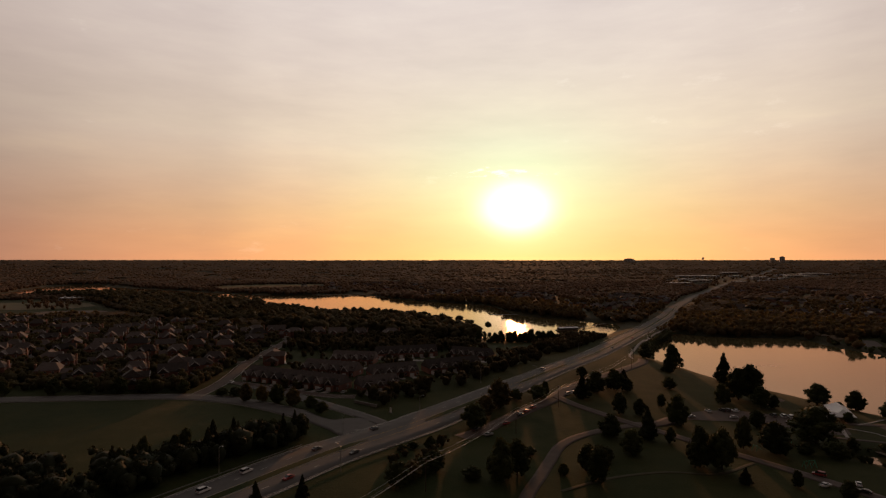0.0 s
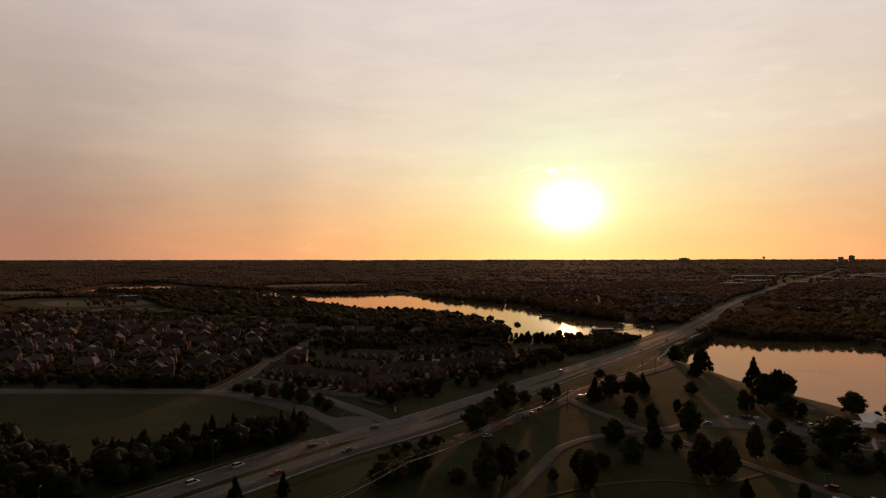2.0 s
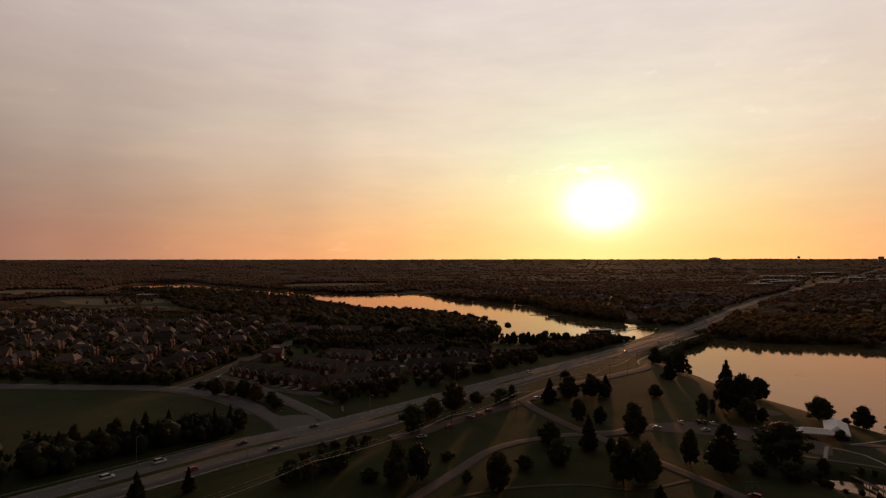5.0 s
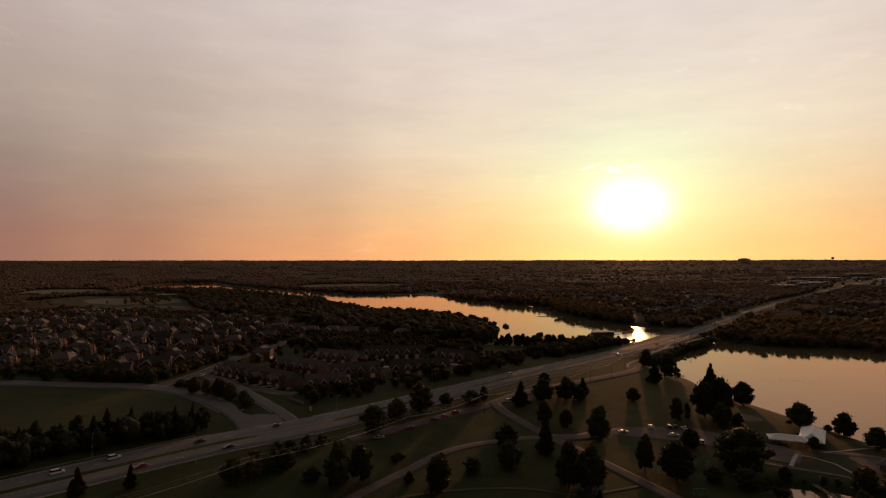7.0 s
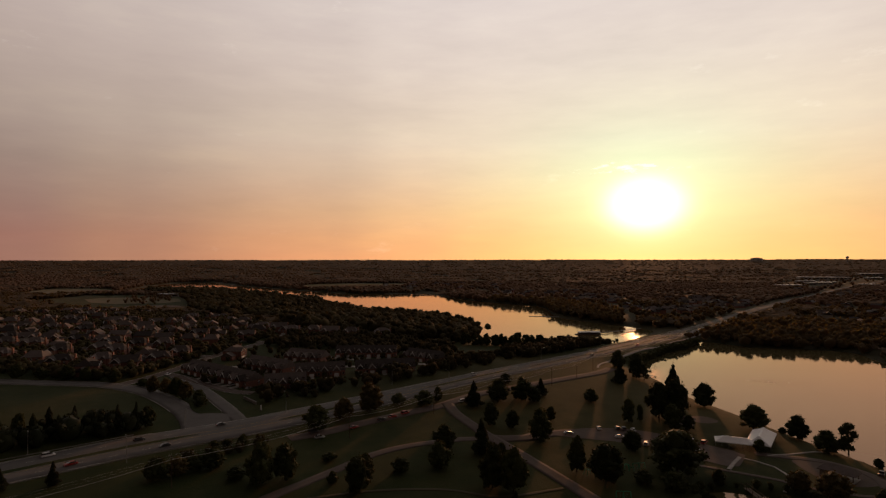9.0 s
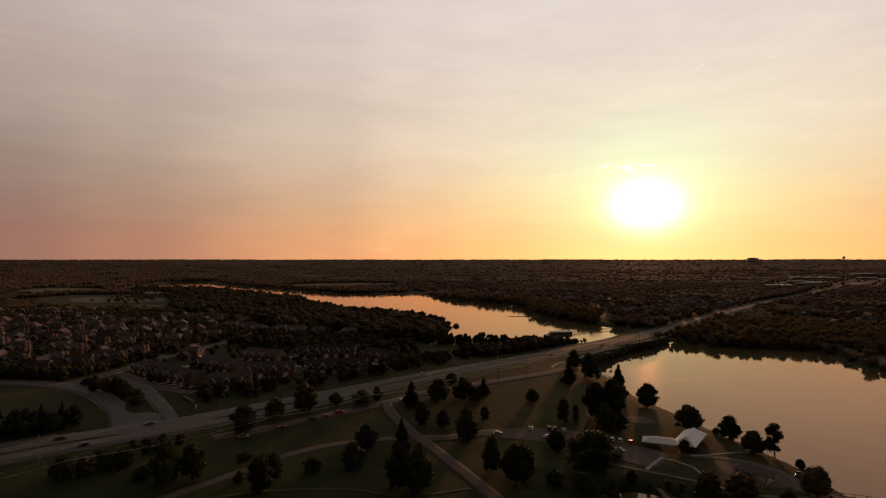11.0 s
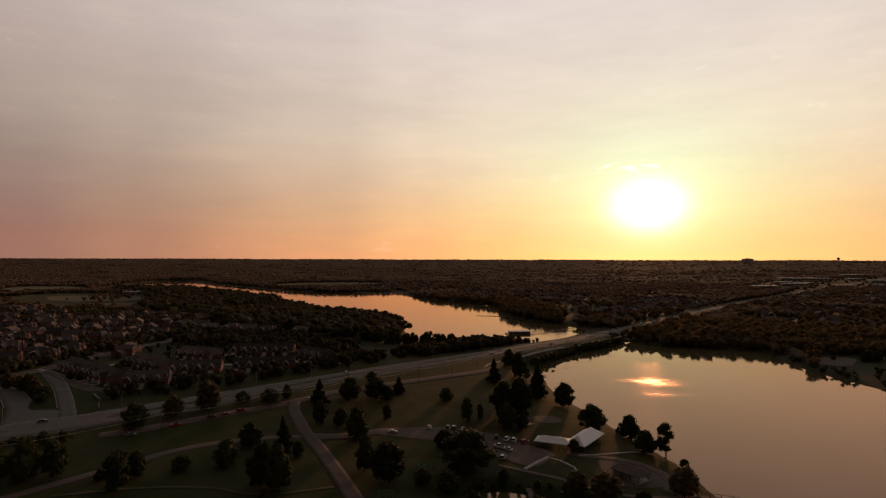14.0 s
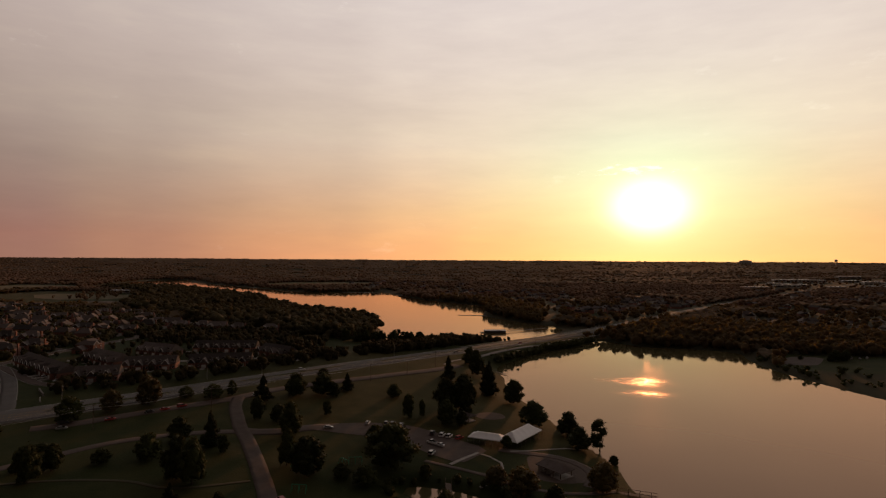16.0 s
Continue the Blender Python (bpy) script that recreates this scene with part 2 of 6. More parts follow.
def water_material(name, calm, rough):
    m = bpy.data.materials.new(name)
    m.use_nodes = True
    k = Nodes(m.node_tree)
    co = k.add("ShaderNodeTexCoord").outputs["Object"]
    ruff = 0.0
    for x, y, a, c in RUFFLED:
        q = k.vec("MULTIPLY", k.vec("SUBTRACT", co, (x, y, 0)), (1 / a, 1 / c, 0))
        g = k.math("EXPONENT", k.math("MULTIPLY", k.math("POWER", k.vec("LENGTH", q), 2.0), -1.0))
        ruff = k.math("ADD", ruff, g)
    streak = k.noise(k.vec("MULTIPLY", co, (0.25, 1.0, 1.0)), 0.16, 6.0, 0.68)
    ruff = k.math("MULTIPLY", ruff, k.ramp(streak, [(0.37, 0.0), (0.53, 1.0)]))
    ruff = k.math("MULTIPLY", ruff, k.ramp(k.noise(k.vec("MULTIPLY", co, (0.6, 1.0, 1.0)), 0.55, 3.0, 0.6), [(0.44, 0.25), (0.56, 1.0)]))      # cat's-paws break it up
    broad = k.noise(k.vec("MULTIPLY", co, (0.5, 1.0, 1.0)), 0.012, 3.0)
    wave = k.noise(k.vec("MULTIPLY", co, (0.7, 1.3, 1.0)), 0.9, 3.0)
    bn = k.add("ShaderNodeBump")
    bn.inputs["Distance"].default_value = 0.12
    k.put(bn.inputs["Strength"], k.math("MULTIPLY_ADD", ruff, 0.5, 0.035 + calm * 0.5, clamp=True))
    k.put(bn.inputs["Height"], wave)
    murk = k.add("ShaderNodeBsdfDiffuse")                   # silt-brown body under a tinted mirror
    k.put(murk.inputs[0], k.mix(broad, (0.084, 0.076, 0.036), (0.106, 0.095, 0.045)))
    gloss = k.add("ShaderNodeBsdfGlossy")
    gloss.inputs[0].default_value = (1.0, 0.665, 0.515, 1)
    k.put(gloss.inputs["Roughness"], k.math("ADD", k.math("MULTIPLY_ADD", broad, 0.04, rough), k.math("MULTIPLY", ruff, 0.20)))
    k.put(gloss.inputs["Normal"], bn.outputs[0])
    fr = k.add("ShaderNodeFresnel")
    fr.inputs[0].default_value = 1.46
    mx = k.add("ShaderNodeMixShader")
    k.put(mx.inputs[0], fr.outputs[0])
    k.put(mx.inputs[1], murk.outputs[0])
    k.put(mx.inputs[2], gloss.outputs[0])
    out = k.add("ShaderNodeOutputMaterial")
    k.put(out.inputs[0], mx.outputs[0])
    return m


GRASS, WATER_M, WATER_FAR = ground_material(), water_material("lake_water", 0.0, 0.042), water_material("rippled_lake_water", 0.032, 0.05)
ASPHALT = material("asphalt", (0.136, 0.128, 0.122), (0.104, 0.098, 0.093), 0.95, 0.15, bump=0.2, spec=0.12)
PARK_ASPHALT = material("worn_asphalt", (0.125, 0.098, 0.086), (0.088, 0.069, 0.061), 0.95, 0.2, bump=0.2, spec=0.12)
CONCRETE = material("concrete", (0.38, 0.35, 0.32), (0.26, 0.24, 0.22), 0.9, 0.3, bump=0.1)
PAINT_W = material("white_road_paint", (0.62, 0.60, 0.56), (0.40, 0.38, 0.36), 0.7, 0.8)
PAINT_Y = material("yellow_road_paint", (0.55, 0.36, 0.06), (0.36, 0.24, 0.05), 0.7, 0.8)
TRACK = material("trodden_grass", (0.056, 0.046, 0.021), (0.036, 0.034, 0.014), 0.95, 0.2)
EARTH = material("bare_earth", (0.150, 0.095, 0.065), (0.085, 0.060, 0.040), 0.95, 0.05)
STUBBLE = material("stubble", (0.120, 0.090, 0.034), (0.080, 0.066, 0.024), 0.95, 0.03)
GRAVEL = material("brown_gravel", (0.098, 0.070, 0.056), (0.068, 0.050, 0.040), 0.95, 0.8, bump=0.3)
SAND = material("sand", (0.125, 0.080, 0.058), (0.085, 0.058, 0.042), 0.95, 0.3)
BRICK = material("brick", (0.29, 0.140, 0.100), (0.20, 0.100, 0.078), 0.9, 0.8, vary=0.3, bump=0.2)
SIDING = material("pale_siding", (0.50, 0.46, 0.41), (0.40, 0.37, 0.33), 0.8, 0.4, vary=0.25)
SHINGLE = material("shingle_roof", (0.108, 0.087, 0.078), (0.066, 0.053, 0.048), 0.92, 0.7, vary=0.6, bump=0.3)
TRIM = material("white_trim", (0.76, 0.73, 0.70), (0.64, 0.61, 0.58), 0.6, 0.5)
DOORPAINT = material("door_paint", (0.16, 0.10, 0.07), (0.10, 0.06, 0.05), 0.5, 0.6, vary=0.5)
GLASS = material("window_glass", (0.020, 0.022, 0.026), (0.012, 0.013, 0.016), 0.18, 0.3, spec=0.5)
BARK = material("bark", (0.070, 0.052, 0.038), (0.040, 0.030, 0.022), 0.95, 2.0, bump=0.6)
POLEWOOD = material("weathered_pole_wood", (0.12, 0.085, 0.06), (0.07, 0.05, 0.035), 0.9, 1.5, bump=0.3)
STEEL = material("galvanised_steel", (0.42, 0.41, 0.40), (0.30, 0.29, 0.28), 0.45, 2.0, metal=0.9)
CABLE = material("cable_aluminium", (0.62, 0.58, 0.54), (0.52, 0.49, 0.46), 0.42, 1.0, metal=0.5)
CANVAS = material("white_tent_canvas", (0.86, 0.85, 0.84), (0.80, 0.79, 0.78), 0.55, 0.25, bump=0.05)
RUBBER = material("tyre_rubber", (0.02, 0.02, 0.02), (0.03, 0.03, 0.03), 0.85, 4.0)
GREENPAINT = material("green_painted_steel", (0.07, 0.42, 0.26), (0.05, 0.34, 0.20), 0.45, 1.5)
TINROOF = material("dull_tin_roof", (0.62, 0.58, 0.58), (0.50, 0.47, 0.47), 0.5, 0.4, metal=0.1)
DARKBOARD = material("dark_boarding", (0.055, 0.045, 0.040), (0.035, 0.029, 0.026), 0.85, 1.0)
DECK = material("deck_boards", (0.20, 0.15, 0.11), (0.13, 0.10, 0.075), 0.85, 1.2, bump=0.2)
STONE = material("grey_block", (0.28, 0.25, 0.23), (0.20, 0.18, 0.165), 0.9, 0.6, vary=0.2)
LAMPGLASS = material("lamp_glass", (0.55, 0.55, 0.52), (0.5, 0.5, 0.48), 0.2, 1.0)
REDGLASS = material("tail_lamp_red", (0.35, 0.02, 0.015), (0.25, 0.015, 0.01), 0.25, 1.0)
CARPAINT = {
    "white": material("white_car_paint", (0.75, 0.75, 0.74), (0.70, 0.70, 0.69), 0.42, 0.5, spec=0.6),
    "silver": material("silver_car_paint", (0.42, 0.42, 0.42), (0.38, 0.38, 0.38), 0.42, 0.5, metal=0.6, spec=0.6),
    "black": material("black_car_paint", (0.015, 0.015, 0.016), (0.02, 0.02, 0.02), 0.42, 0.5, spec=0.6),
    "red": material("red_car_paint", (0.32, 0.02, 0.015), (0.28, 0.018, 0.012), 0.42, 0.5, spec=0.6),
    "grey": material("grey_car_paint", (0.10, 0.10, 0.105), (0.08, 0.08, 0.085), 0.42, 0.5, metal=0.4, spec=0.6),
    "blue": material("dark_blue_car_paint", (0.02, 0.035, 0.08), (0.015, 0.03, 0.07), 0.42, 0.5, spec=0.6),
}
LEAF = foliage("summer_leaves", (0.030, 0.038, 0.012), (0.056, 0.062, 0.020), through_=0.12, warm_sheen=0.0, spec=0.1)
LEAF_WARM = foliage("yellowing_leaves", (0.060, 0.052, 0.015), (0.115, 0.086, 0.024), through_=0.18, warm_sheen=0.03)
LEAF_DARK = foliage("needles_and_dimmed_leaves", (0.016, 0.021, 0.010), (0.031, 0.034, 0.014), through_=0.08, warm_sheen=0.0, spec=0.1)
LEAF_WOOD = foliage("mixed_wood_leaves", (0.029, 0.030, 0.013), (0.054, 0.050, 0.021), 0.25, 0.2, 0.85, 0.05, 0.06)
# Far woods: paler leaf colour and warm sheen stand in for distance haze.
LEAF_FAR = foliage("hazed_woodland_leaves", (0.070, 0.062, 0.032), (0.120, 0.096, 0.052), 0.2, 0.5, 0.9, 0.05, 0.45, (1.0, 0.60, 0.45))
LEAF_MID = foliage("hazed_bankside_leaves", (0.074, 0.067, 0.031), (0.120, 0.099, 0.046), 0.2, 0.5, 0.9, 0.05, 0.16, (1.0, 0.60, 0.45))
CANOPY = foliage("hazed_woodland_canopy", (0.038, 0.034, 0.018), (0.070, 0.057, 0.030), 0.2, 0.3, 0.9, 0.05, 0.10, (1.0, 0.60, 0.45), True)

# ---- lie of the land ----
WATER_Z = -6.0
NEAR_LAKE = [(186, 503), (190, 482), (198, 460), (201, 438), (209, 412), (219, 393), (229, 373), (239, 349), (253, 320), (264, 298), (269, 272), (276, 246), (290, 190), (330, 110), (420, 20), (560, -60),
             (720, 40), (700, 180), (620, 260), (540, 330), (480, 400), (440, 448), (408, 520), (394, 584), (404, 628), (362, 642), (324, 640), (300, 654), (277, 682), (256, 636), (240, 612), (222, 590), (207, 560), (197, 530)]
FAR_LAKE = [(240, 752), (206, 682), (172, 630), (140, 618), (100, 616), (54, 600), (44, 636), (36, 660), (10, 722), (-40, 806), (-112, 812), (-190, 912), (-276, 1010), (-405, 1108), (-568, 1216), (-782, 1347), (-954, 1282), (-1078, 1325), (-1330, 1860), (-1180, 1975), (-1040, 1790), (-850, 1660), (-532, 1440), (-366, 1366), (-238, 1455), (-150, 1325), (-88, 1235), (20, 1140), (88, 1100), (108, 966), (114, 906), (148, 868), (176, 838), (228, 790)]
POND = [(181, 252), (188, 259), (199, 257), (212, 254), (221, 249), (216, 242), (204, 238), (192, 243)]
MAIN = [(-172, 44), (-135, 95), (-95.4, 150), (-70.8, 190), (-46.1, 230), (-14.8, 270), (14.6, 310), (44.1, 350), (80.4, 400), (114.9, 450), (143.8, 500), (171, 550), (197, 600), (223.7, 650), (253, 700), (288, 760), (328, 830), (374, 920), (420, 1010), (492, 1138), (556, 1258), (668, 1430), (902, 1810), (1135, 2147), (1423, 2548), (1900, 3200)]
RISE = ((44, 150, 190, 230, 270, 310, 350, 400, 450, 500, 550, 600, 650, 700, 830, 1100), (8.4, 6.8, 6.0, 5.1, 3.9, 4.3, 5.3, 6.3, 5.7, 3.9, 2.1, 0.2, -1.8, -2.3, -1.0, -1.2))    # height of the parkway by y


def smooth_line(pts, step):
    """A Catmull-Rom line through pts, sampled about every step metres."""
    p = [Vector(a) for a in pts]
    p = [2 * p[0] - p[1], *p, 2 * p[-1] - p[-2]]
    out = []
    for a, b, c, d in zip(p, p[1:], p[2:], p[3:]):
        n = max(1, int((c - b).length / step))
        for i in range(n):
            t = i / n
            out.append(0.5 * ((2 * b) + (c - a) * t + (2 * a - 5 * b + 4 * c - d) * t * t + (3 * b - a - 3 * c + d) * t ** 3))
    out.append(p[-2])
    return np.array([tuple(v) for v in out])


def smooth_ring(pts, rounds=2):
    """Chaikin's corner cutting on a closed outline."""
    p = np.array(pts, float)
    for _ in range(rounds):
        q = np.roll(p, -1, 0)
        p = np.stack([0.75 * p + 0.25 * q, 0.25 * p + 0.75 * q], 1).reshape(-1, 2)
    return p


def seg_dist(X, Y, line, closed=False):
    """Distance to a line, and how far along it the foot lies (0 to 1)."""
    a = line if closed else line[:-1]
    b = np.roll(line, -1, 0) if closed else line[1:]
    best, at = np.full(X.shape, 1e12), np.zeros(X.shape)
    for i, ((ax, ay), (bx, by)) in enumerate(zip(a, b)):
        dx, dy = bx - ax, by - ay
        t = np.clip(((X - ax) * dx + (Y - ay) * dy) / (dx * dx + dy * dy + 1e-9), 0, 1)
        q = (X - ax - t * dx) ** 2 + (Y - ay - t * dy) ** 2
        m = q < best
        best[m], at[m] = q[m], i + t[m]
    return np.sqrt(best), at


def inside(X, Y, ring):
    r = np.zeros(X.shape, bool)
    for (ax, ay), (bx, by) in zip(ring, np.roll(ring, -1, 0)):
        if ay != by:
            r ^= ((ay > Y) != (by > Y)) & (X < (bx - ax) * (Y - ay) / (by - ay) + ax)
    return r


def sstep(a, b, x):
    u = np.clip((x - a) / (b - a), 0, 1)
    return u * u * (3 - 2 * u)


LAKES = [smooth_ring(NEAR_LAKE), smooth_ring(FAR_LAKE), smooth_ring(POND)]
MAIN_L = smooth_line(MAIN, 12)


def open_land(X, Y):
    z = 6.5 - 10.5 * sstep(-160, 270, X)
    far = sstep(600, 900, Y)
    z = z * (1 - far) - 1.0 * far
    d = np.hypot(X - 120, Y)
    z = z + 67 * np.clip((d - 1900) / 3000, 0, 1) ** 1.6
    roll = np.sin(X * 0.0031 + 1.3) * np.sin(Y * 0.0027 + 0.4) + 0.6 * np.sin(X * 0.0071 - Y * 0.0052)
    return z + roll * 1.5 * sstep(700, 1500, d)


MAIN_Z = np.where(MAIN_L[:, 1] < 1100, np.interp(MAIN_L[:, 1], *RISE), np.maximum(open_land(MAIN_L[:, 0], MAIN_L[:, 1]), -3.0))
for _ in range(6):
    MAIN_Z[1:-1] = (MAIN_Z[:-2] + 2 * MAIN_Z[1:-1] + MAIN_Z[2:]) / 4
RIDGE = (MAIN_Z - open_land(MAIN_L[:, 0], MAIN_L[:, 1])) * (MAIN_L[:, 1] < 700)       # the parkway runs along a low swell of the ground


def land(X, Y):
    """Height of the ground at x, y (arrays or numbers)."""
    shape = np.shape(X)
    X, Y = np.atleast_1d(np.asarray(X, float)).ravel(), np.atleast_1d(np.asarray(Y, float)).ravel()
    z = open_land(X, Y)
    m = (X > -400) & (Y > -100) & (X < 500) & (Y < 1000)
    if m.any():
        s, at = seg_dist(X[m], Y[m], MAIN_L)
        z[m] += np.interp(at, np.arange(len(RIDGE)), RIDGE) * np.exp(-(s / 85) ** 2)
    for i, ring in enumerate(LAKES):
        lo, hi = ring.min(0) - 160, ring.max(0) + 160
        m = (X > lo[0]) & (X < hi[0]) & (Y > lo[1]) & (Y < hi[1])
        if not m.any():
            continue
        s, _ = seg_dist(X[m], Y[m], ring, True)
        ins = inside(X[m], Y[m], ring)
        bank = (4.0 if i == 2 else 14.0)
        out = WATER_Z + (z[m] - WATER_Z) * (1 - np.exp(-s / bank))
        z[m] = np.where(ins, WATER_Z - np.minimum(2.5, s * 0.25), out)
    m = (X > -260) & (Y > -100) & (X < 1800)
    if m.any():
        s, at = seg_dist(X[m], Y[m], MAIN_L)
        bed = np.interp(at, np.arange(len(MAIN_Z)), MAIN_Z)
        w = sstep(15, 24, s)
        z[m] = bed * (1 - w) + z[m] * w
    return z.reshape(shape) if shape else float(z[0])


def fast_mesh(name, verts, faces, mats, smooth=False, mat_index=None):
    """A mesh from arrays; faces: (n, 3) or (n, 4)."""
    me = bpy.data.meshes.new(name)
    n, k = faces.shape
    me.vertices.add(len(verts))
    me.vertices.foreach_set("co", np.asarray(verts, np.float32).ravel())
    me.loops.add(n * k)
    me.loops.foreach_set("vertex_index", faces.astype(np.int32).ravel())
    me.polygons.add(n)
    me.polygons.foreach_set("loop_start", np.arange(0, n * k, k, dtype=np.int32))
    me.polygons.foreach_set("use_smooth", np.full(n, smooth))
    for m in mats:
        me.materials.append(m)
    if mat_index is not None:
        me.polygons.foreach_set("material_index", np.asarray(mat_index, np.int32))
    me.update(calc_edges=True)
    return me


def axis(lo, hi, a, b, fine, grow):
    """Grid lines: fine steps between a and b, growing ones out to lo and hi."""
    mid = list(np.arange(a, b + 0.01, fine))
    s, x = fine, mid[-1]
    while x < hi:
        s *= grow
        x += s
        mid.append(x)
    s, x = fine, mid[0]
    while x > lo:
        s *= grow
        x -= s
        mid.insert(0, x)
    return np.array(mid)


# ---- where things stand: outlines used for woods, lawns and houses ----
FIELD_NW = [(-420, 300), (-243, 302), (-160, 311), (-100, 297), (-62, 268), (-80, 246), (-105, 232), (-150, 238), (-220, 200), (-330, 190), (-430, 220)]
HOMES = [(-480, 325), (-150, 330), (-146, 420), (-158, 540), (-230, 640), (-360, 715), (-540, 760), (-640, 700), (-620, 420)]
TOWN = [(-136, 330), (-30, 312), (30, 400), (66, 440), (44, 478), (20, 545), (-60, 560), (-145, 575), (-146, 420)]
MEADOW = [(44, 486), (64, 470), (112, 546), (120, 580), (96, 596), (40, 570)]
PARK = [(10, 150), (10, 235), (70, 330), (120, 425), (180, 500), (205, 470), (225, 384), (262, 300), (275, 246), (290, 150)]
WEST_FIELD = [(-640, 800), (-500, 815), (-480, 850), (-560, 950), (-690, 1110), (-800, 1165), (-970, 1130), (-940, 950), (-760, 860)]
GOLD_FIELD = [(-1320, 1360), (-1150, 1400), (-970, 1260), (-1060, 1120), (-1200, 1130)]
FAR_FIELD = [(-720, 1650), (-570, 1500), (-400, 1590), (-400, 1900), (-560, 1900), (-680, 1800)]
EAST_FIELD = [(740, 1170), (890, 1205), (900, 1260), (760, 1240)]
ROAD_FIELD = [(262, 880), (325, 975), (338, 1010), (250, 930)]
EAST_LAWN = [(414, 552), (440, 540), (530, 540), (560, 622), (470, 625), (424, 624)]


def build_ground():
    xs = axis(-6200, 6400, -330, 470, 5.0, 1.055)
    ys = axis(-900, 5400, 130, 820, 5.0, 1.055)
    X, Y = np.meshgrid(xs, ys)
    Z = land(X, Y)
    n, m = X.shape
    idx = np.arange(n * m).reshape(n, m)
    f = np.stack([idx[:-1, :-1], idx[:-1, 1:], idx[1:, 1:], idx[1:, :-1]], -1).reshape(-1, 4)
    me = fast_mesh("ground", np.stack([X, Y, Z], -1).reshape(-1, 3), f, [GRASS], True)
    wild = sstep(620, 700, Y).ravel() + (X.ravel() > 300) * 1.0
    for ring in (WEST_FIELD, GOLD_FIELD, FAR_FIELD, EAST_FIELD, ROAD_FIELD, EAST_LAWN, MEADOW):
        wild[inside(X.ravel(), Y.ravel(), np.array(ring, float))] = 0
    at = me.attributes.new("wild", "FLOAT", "POINT")
    at.data.foreach_set("value", np.clip(wild, 0, 1).astype(np.float32))
    tagged(new("ground", me), "mown and rough grassland, dry in places, sunlight painted on the park lawn, rolling to the horizon", "ground", kind="structure")


def part(name, bm, mat, parent=None, label=""):
    me = bpy.data.meshes.new(name)
    bmesh.ops.recalc_face_normals(bm, faces=bm.faces)
    bm.to_mesh(me)
    bm.free()
    me.materials.append(mat)
    ob = new(name, me)
    ob.parent = parent
    if label:
        tagged(ob, label)
    return ob


def put_mesh(name, me, parent=None):
    ob = new(name, me)
    ob.parent = parent
    return ob


def sheet(name, ring, z, mat, label, category, drape=None, step=6.0):
    """A flat or draped surface with the given outline."""
    bm = bmesh.new()
    vs = [bm.verts.new((x, y, z if drape is None else land(x, y) + drape)) for x, y in ring]
    f = bm.faces.new(vs)
    bmesh.ops.triangulate(bm, faces=[f])
    if drape is not None:
        bmesh.ops.subdivide_edges(bm, edges=[e for e in bm.edges if e.calc_length() > step], cuts=3, use_grid_fill=True)
        for v in bm.verts:
            v.co.z = land(v.co.x, v.co.y) + drape
    ob = part(name, bm, mat)
    for p in ob.data.polygons:
        p.use_smooth = True
    return tagged(ob, label, category, kind="structure")


def ribbon(line, left, right, lift, thick=0.0):
    """Vertices and quads of a strip along line, draped on the land; left/right are offsets (numbers or arrays)."""
    t = np.gradient(line, axis=0)
    t /= np.linalg.norm(t, axis=1)[:, None] + 1e-9
    nrm = np.stack([-t[:, 1], t[:, 0]], 1)
    L, Rr = np.broadcast_to(left, len(line))[:, None], np.broadcast_to(right, len(line))[:, None]
    cols = []
    for u in np.linspace(0, 1, 5):
        p = line + nrm * (L * (1 - u) + Rr * u)
        cols.append(np.column_stack([p, land(p[:, 0], p[:, 1]) + lift]))
    if thick:
        for c, at in ((cols[0], 0), (cols[-1], len(cols) + 1)):
            low = c.copy()
            low[:, 2] -= thick
            cols.insert(at, low)
    V = np.stack(cols, 1)
    n, m, _ = V.shape
    idx = np.arange(n * m).reshape(n, m)
    f = np.stack([idx[:-1, :-1], idx[1:, :-1], idx[1:, 1:], idx[:-1, 1:]], -1).reshape(-1, 4)
    return V.reshape(-1, 3), f


def road(name, pts, width, mat, label, lift=0.16, thick=0.3, category="road", kerb=False, skip=(0, 0)):
    line = smooth_line(pts, 5)
    v, f = ribbon(line, width / 2, -width / 2, lift, thick)
    ob = tagged(new(name, fast_mesh(name, v, f, [mat], True)), label, category, kind="structure")
    line = line[skip[0]:len(line) - skip[1]]
    if kerb:
        for s in (1, -1):
            v, f = ribbon(line, s * (width / 2 + 0.3), s * width / 2, lift + 0.12, 0.35)
            put_mesh("kerb", fast_mesh("kerb", v, f, [CONCRETE]), ob)
    return ob


def cut(line, a, b):
    """The stretch of a sampled line between the points nearest to a and b."""
    i = int(np.argmin(np.hypot(*(line - a).T)))
    j = int(np.argmin(np.hypot(*(line - b).T)))
    return line[i:j + 1]


